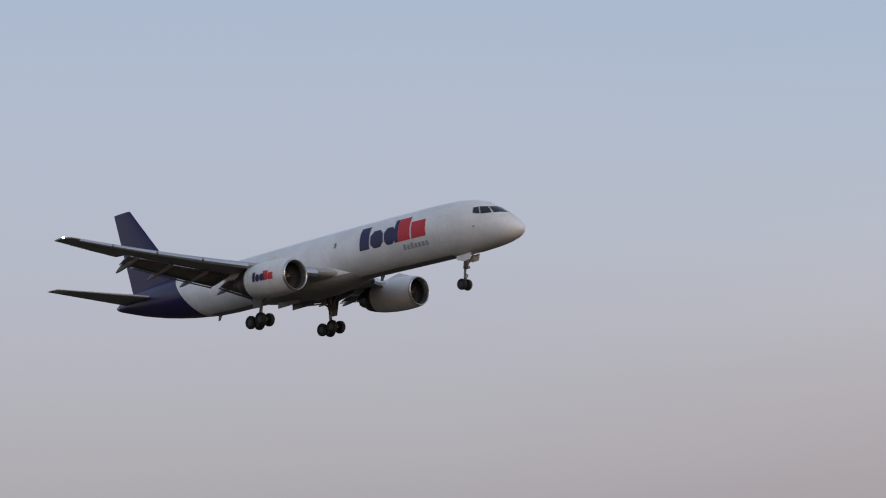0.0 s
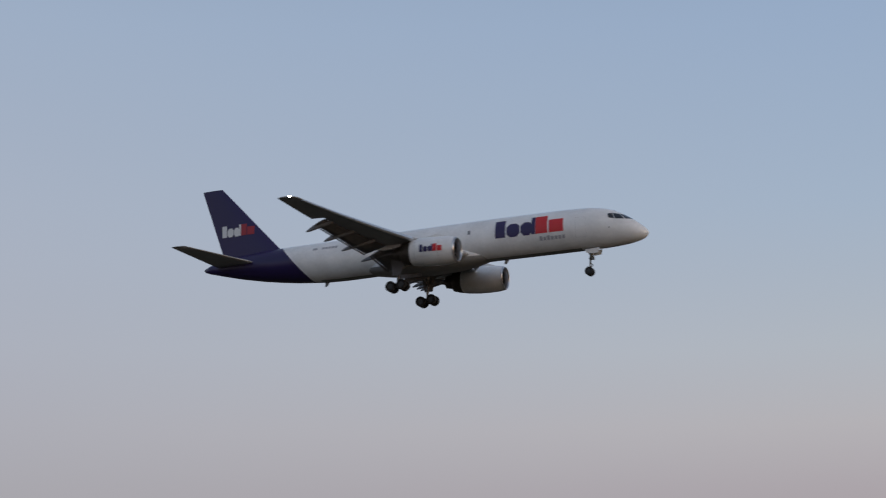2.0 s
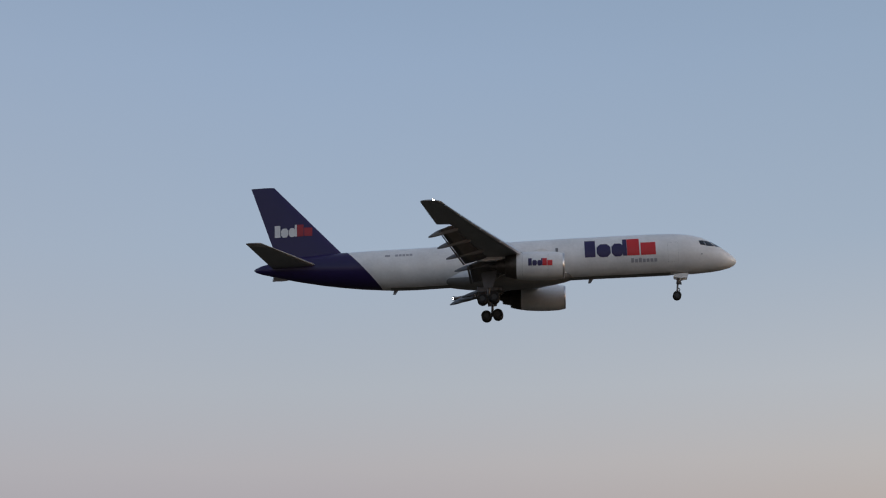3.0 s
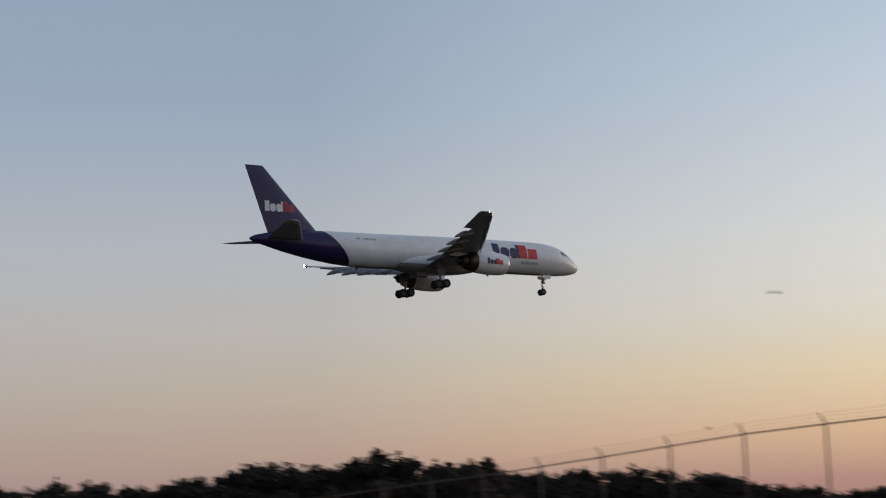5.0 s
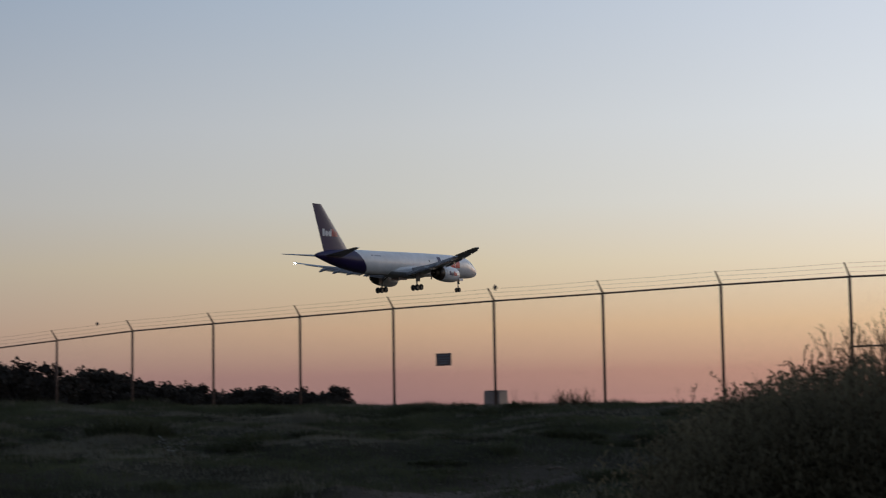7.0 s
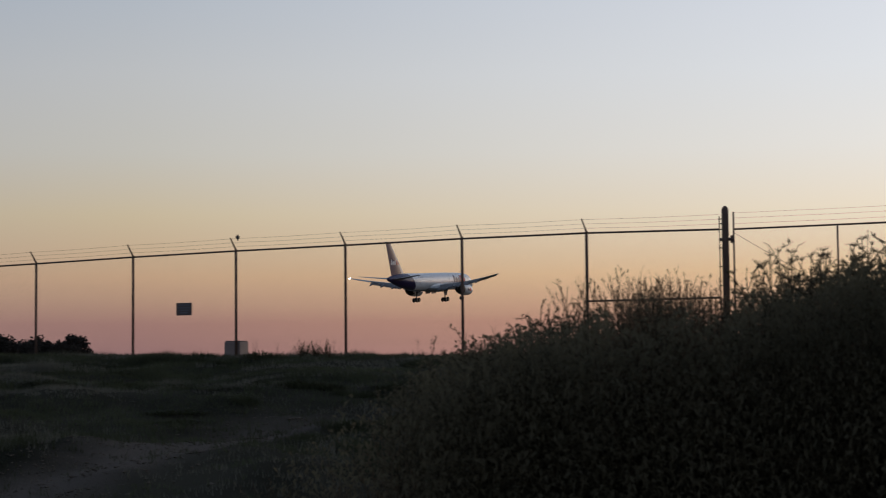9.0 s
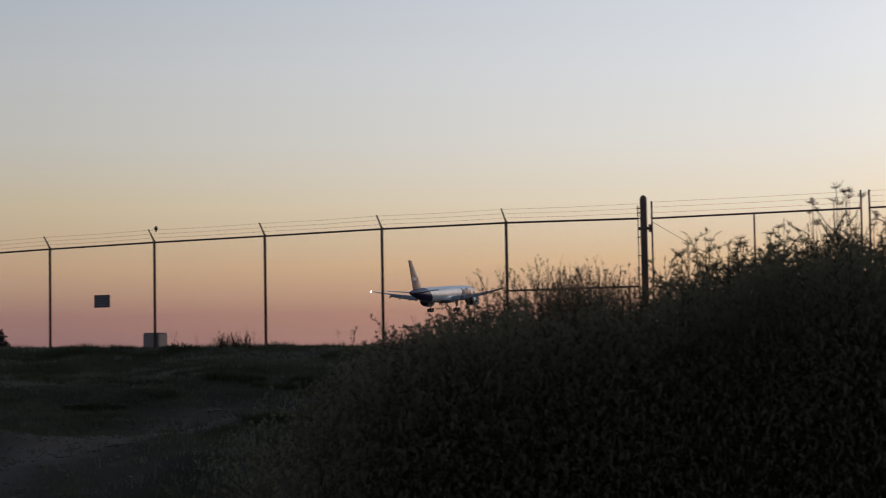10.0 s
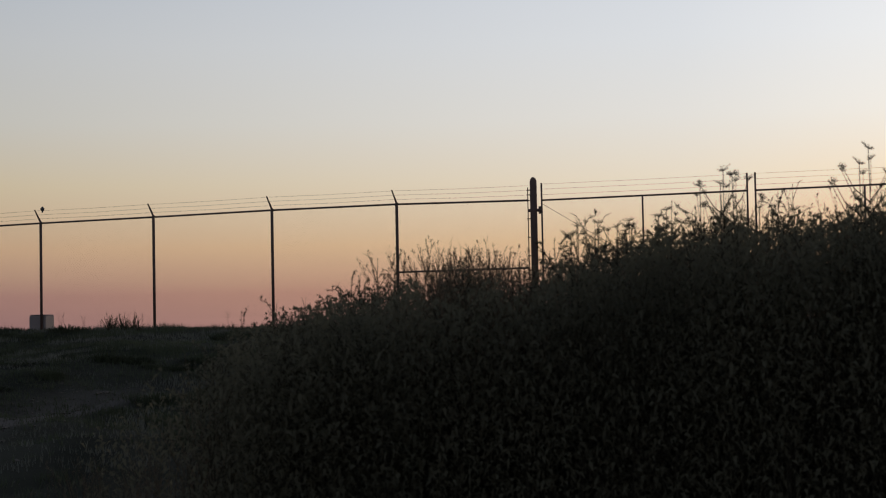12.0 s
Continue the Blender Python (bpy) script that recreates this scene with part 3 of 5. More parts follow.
        door = [(gx + 0.95, -1.6), (gx - 0.65, -1.6), (gx - 0.4, -3.25), (gx + 0.45, -3.25)]
        Geo().loft([[Vector((x, side * (3.95 - 0.03 * k + (-1.7 - z) * 0.06), z)) for x, z in door] for k in (0, 1)]).done("gear_door", "dark_grey", gear, "grey leg door")
        inner = [(gx + 1.3, -2.2), (gx - 1.2, -2.2), (gx - 1.2, -2.85), (gx + 1.3, -2.75)]
        Geo().loft([[Vector((x, side * (0.75 + 0.04 * k), z)) for x, z in inner] for k in (0, 1)]).done("bay_door", "dark_grey", plane, "open gear bay door")

    # fin
    rings = []
    for i in range(9):
        u = i / 8
        z = 1.1 + (8.93 - 1.1) * u
        le = -37.6 - 7.4 * u
        te = -44.6 - 2.7 * u
        c = le - te
        t = 0.1 * c * 0.5
        prof = [(0, 0), (0.02, 0.35), (0.1, 0.75), (0.3, 1), (0.6, 0.75), (0.85, 0.3), (1, 0.03)]
        rings.append([Vector((le - a * c, w * t, z)) for a, w in prof] + [Vector((le - a * c, -w * t, z)) for a, w in reversed(prof[1:])])
    fin = Geo().loft(list(reversed(rings))).done("tail_fin", "purple", plane, "tall dark purple tail fin", True)
    fin.modifiers.new("edges", "EDGE_SPLIT").split_angle = radians(50)

    def on_fin(side):
        def place(u, v):
            k = (v - 1.1) / 7.83
            le, te = -37.6 - 7.4 * k, -44.6 - 2.7 * k
            a = (le - u) / (le - te)
            t = 0.05 * (le - te)
            w = np.interp(a, (0, 0.02, 0.1, 0.3, 0.6, 0.85, 1), (0, 0.35, 0.75, 1, 0.75, 0.3, 0.03))
            return Vector((u, side * (w * t + 0.02), v))
        return place

    marking(on_fin(-1), fin, -44.95, -41.2, 3.75, 4.95, "logo_white", "logo_red")
    marking(lambda u, v: on_fin(1)(-86.15 - u, v), fin, -44.95, -41.2, 3.75, 4.95, "logo_white", "logo_red")

    # nose gear
    leg = Geo().tube([(-5.55, 0, -1.7), (-5.75, 0, -2.8)], 0.15, 12).tube([(-5.75, 0, -2.8), (-5.88, 0, -3.95)], 0.09, 12).tube([(-5.88, -0.3, -3.95), (-5.88, 0.3, -3.95)], 0.07, 8).done("nose_gear_leg", "gear", plane, "grey steel nose gear leg", True)
    Geo().tube([(-5.8, 0, -2.9), (-4.9, 0, -1.9)], 0.06, 8).done("drag_brace", "gear", leg)
    Geo().tube([(-5.7, 0, -2.75), (-5.38, 0, -2.75)], [0.1, 0.13], 10).done("taxi_light", "gear", leg)
    Geo().tube([(-5.8, 0, -3.1), (-5.55, 0, -3.35)], 0.05, 6).tube([(-5.55, 0, -3.35), (-5.86, 0, -3.7)], 0.05, 6).done("torque_link", "gear", leg)
    for s in (1, -1):
        wheel(leg, Vector((-5.88, s * 0.29, -3.95)), 0.41, 0.3, s)
        Geo().loft([[Vector((x, s * (0.46 + 0.03 * k), z)) for x, z in ((-4.7, -1.82), (-6.1, -1.9), (-6.05, -2.2), (-5.4, -2.36), (-4.8, -2.3))] for k in (0, 1)]).done("nose_gear_door", "white_paint", plane, "open white nose gear door")
    return plane


airliner = make_airliner()


# ---- the ground ----
FENCE_DIR = Vector((0.7987, -0.6017, 0))
FENCE_ORIGIN = Vector((0.865, 44.914, 0))  # foot of post six
BAY = 3.05
RAIL_U = (-30, -20, -12, -7, -6, -5, -4, -3, -2, -1, 0, 1, 2, 3, 4, 5, 6, 7, 8, 9, 10, 11, 14, 22)
RAIL_Z = (1.9, 2.2, 2.6, 3.02, 3.2, 3.32, 3.38, 3.5, 3.61, 3.69, 3.84, 3.98, 4.13, 4.28, 4.35, 4.40, 4.46, 4.50, 4.52, 4.55, 4.55, 4.50, 4.49, 4.45)
TALL = 2.44


def rail_z(u):
    return float(np.interp(u, RAIL_U, RAIL_Z))


def fence_point(u, z=0.0, off=0.0):
    p = FENCE_ORIGIN + FENCE_DIR * ((u - 6) * BAY) + Vector((-0.6017, -0.7987, 0)) * off
    return Vector((p.x, p.y, z))


CREST_AZ = (-180, -60, -40, -24, -20, -15.6, -9.7, -4.9, 1.1, 4.4, 7.9, 12, 40, 180)
CREST_EL = (0.3, 0.35, 0.4, 0.53, 0.66, 0.69, 0.63, 0.57, 0.48, 0.45, 0.41, 0.39, 0.36, 0.3)


def ground_z(x, y):
    r = math.hypot(x, y)
    az = math.degrees(math.atan2(x, y))
    v = Vector((math.sin(radians(az)), math.cos(radians(az)), 0))
    across = v.dot(Vector((0.6017, 0.7987, 0)))
    rf = 36.39 / across if across > 0.2 else 182.0
    rc = min(rf - 0.4, 44.5) if az < 60 and az > -90 else 60.0
    zc = 1.6 + rc * math.tan(radians(float(np.interp(az, CREST_AZ, CREST_EL))))
    bumps = 0.3 * noise.noise((x * 0.22, y * 0.22, 0.3)) + 0.2 * noise.noise((x * 0.6, y * 0.6, 4.0)) + 0.07 * noise.noise((x * 1.7, y * 1.7, 9.0))
    if r < rc:
        t = min(max((r - 20.5) / (rc - 20.5), 0), 1)
        z = zc * (t ** 0.95) + bumps * min(1, (rc - r) / 6) * min(1, r / 10)
    else:
        z = zc - 0.05 * (r - rc)
        z = max(z, -1.5 + 0.4 * noise.noise((x * 0.01, y * 0.01, 0)))
    return z


def make_ground():
    radii = [0.0, 3, 6, 9, 12, 15, 17.5] + [19 + 0.45 * i for i in range(64)] + [48.5, 50, 53, 57, 62, 68, 75, 85, 100, 130, 180, 250, 350, 500, 800, 1300, 2200, 4200]
    azs = [-180 + 6 * i for i in range(22)] + [-48 + 0.4 * i for i in range(212)] + [37 + 5.5 * i for i in range(26)]
    n = len(azs)
    verts = []
    for r in radii:
        for a in azs:
            x, y = r * math.sin(radians(a)), r * math.cos(radians(a))
            verts.append((x, y, ground_z(x, y)))
    faces = []
    for i in range(len(radii) - 1):
        for j in range(n):
            k = (j + 1) % n
            faces.append((i * n + j, (i + 1) * n + j, (i + 1) * n + k, i * n + k) if i else (j, n + j, n + k))
    m = bpy.data.materials.new("field_ground")
    m.use_nodes = True
    nt = m.node_tree
    b = nt.nodes["Principled BSDF"]
    b.inputs["Roughness"].default_value, b.inputs["Specular IOR Level"].default_value = 1.0, 0.05
    link = nt.links.new
    coord = nt.nodes.new("ShaderNodeTexCoord")
    patches, grain = nt.nodes.new("ShaderNodeTexNoise"), nt.nodes.new("ShaderNodeTexNoise")
    patches.inputs["Scale"].default_value, grain.inputs["Scale"].default_value = 0.35, 14.0
    grain.inputs["Detail"].default_value, grain.inputs["Roughness"].default_value = 6.0, 0.7
    patches.inputs["Detail"].default_value = 6.0
    link(coord.outputs["Object"], patches.inputs["Vector"])
    link(coord.outputs["Object"], grain.inputs["Vector"])
    ramp = nt.nodes.new("ShaderNodeValToRGB")
    ramp.color_ramp.elements[0].position, ramp.color_ramp.elements[1].position = 0.38, 0.66
    ramp.color_ramp.elements[0].color = (0.018, 0.017, 0.010, 1)
    ramp.color_ramp.elements[1].color = (0.06, 0.053, 0.036, 1)
    link(patches.outputs[0], ramp.inputs[0])
    # bare earth of the track, by distance from its line
    sep = nt.nodes.new("ShaderNodeSeparateXYZ")
    link(coord.outputs["Object"], sep.inputs[0])
    def calc(op, a, c):
        nd = nt.nodes.new("ShaderNodeMath")
        nd.operation = op
        for i, v in enumerate((a, c)):
            if isinstance(v, (int, float)):
                nd.inputs[i].default_value = v
            else:
                link(v, nd.inputs[i])
        return nd.outputs[0]
    line = calc("ADD", calc("MULTIPLY", sep.outputs[0], 0.857), calc("ADD", calc("MULTIPLY", sep.outputs[1], -0.515), 11.0))
    line = calc("ABSOLUTE", calc("ADD", line, calc("MULTIPLY", patches.outputs[0], 2.6)), 0.0)
    bare = nt.nodes.new("ShaderNodeMapRange")
    bare.inputs[1].default_value, bare.inputs[2].default_value = 1.5, 0.4
    link(line, bare.inputs[0])
    near = nt.nodes.new("ShaderNodeMapRange")
    near.inputs[1].default_value, near.inputs[2].default_value = 31.5, 27.5
    link(sep.outputs[1], near.inputs[0])
    broken = calc("MULTIPLY", calc("MULTIPLY", bare.outputs[0], near.outputs[0]), calc("MINIMUM", calc("MAXIMUM", calc("MULTIPLY_ADD", grain.outputs[0], 2.0), 0.15), 1.0))
    mix = nt.nodes.new("ShaderNodeMix")
    mix.data_type = "RGBA"
    link(broken, mix.inputs[0])
    link(ramp.outputs[0], mix.inputs[6])
    mix.inputs[7].default_value = (0.12, 0.097, 0.078, 1)
    # unseen ground beyond the crest, made paler to bounce light under the airliner
    far = nt.nodes.new("ShaderNodeMapRange")
    far.inputs[1].default_value, far.inputs[2].default_value = 55.0, 75.0
    link(calc("SQRT", calc("ADD", calc("MULTIPLY", sep.outputs[0], sep.outputs[0]), calc("MULTIPLY", sep.outputs[1], sep.outputs[1])), 0.0), far.inputs[0])
    field = nt.nodes.new("ShaderNodeMix")
    field.data_type = "RGBA"
    link(far.outputs[0], field.inputs[0])
    link(mix.outputs[2], field.inputs[6])
    field.inputs[7].default_value = (0.075, 0.062, 0.044, 1)
    link(field.outputs[2], b.inputs["Base Color"])
    bp = nt.nodes.new("ShaderNodeBump")
    bp.inputs["Strength"].default_value, bp.inputs["Distance"].default_value = 0.8, 0.06
    link(grain.outputs[0], bp.inputs["Height"])
    link(bp.outputs[0], b.inputs["Normal"])
    g = mesh_object("ground", verts, faces, m, smooth=True)
    tagged(g, "rough grassy bank with a worn dirt track, dark at dusk", "ground", kind="structure")


make_ground()


# ---- the fence with its gate ----
def post_geo(u, radius, top, foot):
    g = Geo()
    a, b = fence_point(u, foot - 0.3), fence_point(u, top)
    return g.tube([a, b, b + Vector((0, 0, radius * 0.6))], [radius, radius, radius * 0.45], 10)


ARM_TIP = FENCE_DIR * -0.033 + Vector((-0.6017, -0.7987, 0)) * 0.2 + Vector((0, 0, 0.285))


def make_fence():
    fence = new("perimeter_fence")
    tagged(fence, "rusty chain link fence topped with three barbed wires", "fence")
    first, last = -16, 10
    for u in range(first, last + 1):
        z = rail_z(u)
        foot = min(z - TALL, ground_z(*fence_point(u).xy))
        p = post_geo(u, 0.034, z + 0.03, foot).done("post", "steel", fence, "", True)
        top = fence_point(u, z + 0.02)
        Geo().tube([top, top + ARM_TIP], [0.024, 0.016], 6).done("wire_arm", "steel", p, "slanted barbed wire arm")
    for u in range(first, last + 1):
        v = u + 1 if u < last else 11.0
        a, b = fence_point(u, rail_z(u)), fence_point(v, rail_z(v))
        Geo().tube([a, b], 0.022, 8).done("top_rail", "steel", fence, "", True)
        for k in (0.36, 0.68, 1.0):
            s, e = a + ARM_TIP * k, b + (ARM_TIP * k if u < last else Vector((0, 0, 0.32 * k)))
            mid = (s + e) / 2 - Vector((0, 0, 0.012))
            wire = Geo().tube([s, mid, e], 0.0021, 4)
            for i in range(1, 24):
                c = s.lerp(e, i / 24) - Vector((0, 0, 0.012 * (1 - abs(i / 12 - 1))))
                wire.tube([c + Vector((0, 0, -0.013)), c + Vector((0, 0, 0.013))], 0.0022, 3)
            wire.done("barbed_wire", "wire", fence)
        make_mesh(fence, u, v, rail_z(u), rail_z(v), min(rail_z(u), rail_z(v)) - TALL + 0.05)
    # braced end bay
    z = 3.04
    Geo().tube([fence_point(10, z), fence_point(11, z)], 0.021, 8).done("brace_rail", "steel", fence, "", True)
    Geo().tube([fence_point(10.998, 2.0), fence_point(10.998, 4.78)], 0.011, 6).done("tension_bar", "steel", fence)
    for z in (2.5, 2.9, 3.3, 3.7, 4.1, 4.5, 4.62, 4.72):
        Geo().box((-0.03, -0.012, -0.01), (0.06, 0.012, 0.01), Matrix.Translation(fence_point(11.0, z)) @ Matrix.Rotation(math.atan2(FENCE_DIR.y, FENCE_DIR.x), 4, "Z")).done("tension_band", "steel", fence)
    return fence


def make_mesh(parent, u, v, z0, z1, low):
    """Woven diamonds of one bay: thin wires both ways."""
    g = Geo()
    width = (v - u) * BAY
    step = 0.075
    h0 = min(z0, z1) - low
    n = int((width + h0) / step)
    r = 0.0005
    for way in (1, -1):
        for i in range(n):
            s = -h0 + i * step
            a, b = max(0.0, s), min(width, s + h0)
            if b - a < 0.02:
                continue
            pts = []
            for q in (a, b):
                h = q - s
                uu = q if way > 0 else width - q
                t = uu / width
                pts.append(fence_point(u + (v - u) * t, low + h * ((z0 + (z1 - z0) * t - low) / h0), 0.03))
            d = (pts[1] - pts[0]).normalized()
            side = Vector((-0.6017, -0.7987, 0))
            w = d.cross(side) * r
            g.add([pts[0] - w, pts[0] + w, pts[0] + side * r, pts[1] - w, pts[1] + w, pts[1] + side * r], [(0, 1, 4, 3), (1, 2, 5, 4), (2, 0, 3, 5)])
    g.done("chain_link", "wire", parent, "thin diamond wire mesh")


make_fence()


def make_gate_post():
    g = Geo()
    b = fence_point(11.04, 1.4)
    t = fence_point(11.04, 4.91)
    g.tube([b, t, t + Vector((0, 0, 0.05)), t + Vector((0, 0, 0.085))], [0.075, 0.075, 0.06, 0.025], 16)
    post = g.done("gate_post", "steel", None, "", True)
    tagged(post, "thick round steel gate post with domed cap", "gate post")
    for z in (4.28, 2.6):
        Geo().tube([fence_point(11.0, z), fence_point(11.10, z)], 0.035, 8).tube([fence_point(11.085, z - 0.08), fence_point(11.085, z + 0.08)], 0.03, 8).done("hinge", "steel", post)
    return post


make_gate_post()


def make_gate_leaf(u0, u1, hinge_left):
    leaf = new("gate_leaf")
    tagged(leaf, "chain link gate leaf with barbed wire on top", "gate", "gate leaves")
    z0, z1 = 2.15, 4.49
    for name, u, top in (("gate_upright", u0, 4.86), ("gate_upright", u1, 4.86), ("gate_middle_bar", (u0 + u1) / 2, z1)):
        Geo().tube([fence_point(u, z0), fence_point(u, top)], 0.021, 8).done(name, "steel", leaf, "", True)
    for z, name in ((z1, "gate_top_rail"), (z0, "gate_bottom_rail"), (3.03, "gate_mid_rail")):
        Geo().tube([fence_point(u0, z), fence_point(u1, z)], 0.02 if z != 3.03 else 0.016, 8).done(name, "steel", leaf, "", True)
    for k in (0.12, 0.24, 0.35):
        g = Geo().tube([fence_point(u0, z1 + k), fence_point((u0 + u1) / 2, z1 + k - 0.01), fence_point(u1, z1 + k)], 0.0021, 4)
        for i in range(1, 36):
            c = fence_point(u0 + (u1 - u0) * i / 36, z1 + k - 0.006)
            g.tube([c + Vector((0, 0, -0.013)), c + Vector((0, 0, 0.013))], 0.0022, 3)
        g.done("barbed_wire", "wire", leaf)
    a, b = (u0, (u0 + u1) / 2) if hinge_left else (u1, (u0 + u1) / 2)
    Geo().tube([fence_point(a, z1 - 0.07), fence_point(b, z0 + 0.9)], 0.0045, 5).done("truss_wire", "wire", leaf)
    make_mesh(leaf, u0, u1, z1, z1, z0)


make_gate_leaf(11.10, 12.555, True)
make_gate_leaf(12.61, 14.06, False)


def make_sign():
    a, b = fence_point(6.44, 0, 0.05), fence_point(6.59, 0, 0.05)
    sign = new("fence_sign")
    tagged(sign, "small weathered grey sign wired to the fence", "sign")
    d = FENCE_DIR
    n = Vector((-0.6017, -0.7987, 0))

    def plate(u0, u1, z0, z1, o0, o1, name, mat, parent, label=""):
        rings = []
        for o, i in ((o0, 0.0), (o1 - 0.002, 0.0), (o1, 0.004)):
            rings.append([a + d * (u0 + i) + n * o + Vector((0, 0, z0 + i)), a + d * (u1 - i) + n * o + Vector((0, 0, z0 + i)), a + d * (u1 - i) + n * o + Vector((0, 0, z1 - i)), a + d * (u0 + i) + n * o + Vector((0, 0, z1 - i))])
        return Geo().loft(rings).done(name, mat, parent, label)

    w = (b - a).length
    p = plate(0, w, 2.96, 3.27, 0, 0.008, "plate", "sign", sign)
    for z, s, e in ((3.20, 0.06, 0.40), (3.13, 0.05, 0.41), (3.07, 0.09, 0.36), (3.01, 0.12, 0.34)):
        plate(s, min(e, w - 0.03), z, z + 0.03, 0.008, 0.011, "print_bar", "sign_bar", p, "faded dark line of print")
    for z in (2.99, 3.24):
        for s in (0.03, w - 0.03):
            Geo().tube([a + d * s + n * 0.012 + Vector((0, 0, z)), a + d * s - n * 0.03 + Vector((0, 0, z))], 0.006, 5).done("tie_wire", "wire", sign)


make_sign()


def make_cabinet():
    c = fence_point(6.95, 0, -0.25)
    z = ground_z(c.x, c.y)
    m = Matrix.Translation((c.x, c.y, z)) @ Matrix.Rotation(math.atan2(FENCE_DIR.y, FENCE_DIR.x), 4, "Z")
    box = Geo().box((-0.225, -0.2, -0.2), (0.225, 0.2, 0.40), m, 0.02).done("utility_box", "box")
    tagged(box, "low pale grey utility box at the fence post", "utility box")
    Geo().box((-0.22, -0.195, 0.402), (0.22, 0.195, 0.415), m, 0.01).done("lid", "box", box)
    Geo().box((-0.21, -0.215, -0.02), (0.21, -0.203, 0.37), m, 0.006).done("access_panel", "box", box)


make_cabinet()


def make_bird(u, z, scale, turn):
    c = fence_point(u, z, 0.11)
    m = Matrix.Translation(c) @ Matrix.Rotation(radians(turn), 4, "Z") @ Matrix.Scale(scale, 4)
    bird = new("perched_bird")
    tagged(bird, "small dark bird perched on the barbed wire", "bird")
    tilt = m @ Matrix.Rotation(radians(-28), 4, "Y")
    Geo().turned([(0.075, 0.012), (0.055, 0.032), (0.02, 0.044), (-0.03, 0.042), (-0.07, 0.025), (-0.09, 0.01)], tilt @ Matrix.Translation((0, 0, 0.07)), 12, (True, True)).done("body", "bird", bird, "", True)
    Geo().turned([(0.035, 0.006), (0.026, 0.02), (0.0, 0.028), (-0.026, 0.018), (-0.03, 0.006)], m @ Matrix.Translation((0.07, 0, 0.115)), 10, (True, True)).done("head", "bird", bird, "", True)
    Geo().turned([(0.025, 0.001), (0.0, 0.007)], m @ Matrix.Translation((0.105, 0, 0.112)), 6, (True, True)).done("beak", "bird", bird)
    Geo().box((-0.19, -0.018, 0.062), (-0.07, 0.018, 0.07), tilt).done("tail", "bird", bird)
    for s in (1, -1):
        Geo().turned([(0.05, 0.006), (0.02, 0.022), (-0.05, 0.016), (-0.11, 0.003)], tilt @ Matrix.Translation((0, s * 0.032, 0.08)), 8, (True, True)).done("wing", "bird", bird)
        Geo().tube([m @ Vector((0, s * 0.015, 0.05)), m @ Vector((0.005, s * 0.015, 0.0))], 0.003 * scale, 4).done("leg", "bird", bird)


make_bird(7.04, 4.76, 0.95, 85)
make_bird(2.58, 4.49, 0.75, 95)


# ---- far trees beyond the field ----
TREE_AZ = (-60, -48, -33, -29.5, -29.1, -27.8, -27.4, -25.7, -24.8, -23.9, -23.1, -22.65, -22.2, -21, -19.8, -19.2, -18.7, -18.1, -17.6, -16.8, -15.9, -15.35, -15.1,
           -14.1, -13, -11.9, -10.9, -10.3, -9.8, -9.4, -8.85, -8.2, -7.4, -7.15, -6.1, -5.8, -5.2, -4.7, -4.0, -3.2, -2.5, -1.95, -1.6, -1.1, -0.75, -0.45, 0.0)
TREE_EL = (2.0, 2.3, 2.1, 2.0, 2.21, 2.22, 1.9, 2.11, 2.25, 2.38, 2.46, 2.81, 2.54, 2.46, 2.55, 2.8, 2.9, 2.74, 2.6, 2.57, 2.61, 2.65, 2.1,
           2.08, 2.12, 2.03, 2.08, 1.86, 1.93, 1.75, 1.95, 1.9, 1.8, 1.45, 1.38, 1.45, 1.27, 1.1, 1.1, 1.23, 1.03, 1.2, 0.98, 0.95, 1.24, 1.02, 0.62)


def tree_meshes(seed):
    """A trunk with limbs and a ragged crown, ten metres tall, in two meshes."""
    rnd = random.Random(seed)
    wood = Geo()
    h = 10.0
    lean = Vector((rnd.uniform(-0.5, 0.5), rnd.uniform(-0.5, 0.5), 0))
    wood.tube([Vector((0, 0, -0.5)), Vector((0, 0, 2)) + lean * 0.3, Vector((0, 0, 5)) + lean * 0.6, Vector((0, 0, 8.2)) + lean], [0.32, 0.24, 0.16, 0.05], 7)
    clumps = []
    for i in range(rnd.randint(36, 44)):
        z = rnd.uniform(2.2, 9.3)
        reach = (1.0 - abs((z - 5.4) / 4.7) ** 2.6) * rnd.uniform(2.2, 3.5)
        q = rnd.uniform(0, 2 * math.pi)
        r = reach * math.sqrt(rnd.uniform(0.15, 1))
        clumps.append((Vector((r * math.cos(q), r * math.sin(q), z)) + lean * z / 10, rnd.uniform(0.55, 1.15)))
    for c, s in clumps[:10]:
        root = Vector((0, 0, max(1.6, c.z * 0.6))) + lean * 0.4
        wood.tube([root, (root + c) / 2 + Vector((0, 0, 0.15)), c], [0.1, 0.06, 0.025], 5)
    leaves = Geo()
    for c, s in clumps:
        for k in range(52):
            d = Vector((rnd.gauss(0, 1), rnd.gauss(0, 1), rnd.gauss(0, 0.75)))
            d = d.normalized() * s * (rnd.uniform(0.35, 1.0) if k % 6 else rnd.uniform(0.95, 1.22))
            p = c + d
            a = Vector((rnd.gauss(0, 1), rnd.gauss(0, 1), rnd.gauss(0, 1))).normalized() * rnd.uniform(0.18, 0.36)
            b = a.cross(Vector((rnd.gauss(0, 1), rnd.gauss(0, 1), rnd.gauss(0, 1)))).normalized() * rnd.uniform(0.14, 0.28)
            leaves.add([p - a, p + b, p + a, p - b], [(0, 1, 2, 3)])
    return wood, leaves


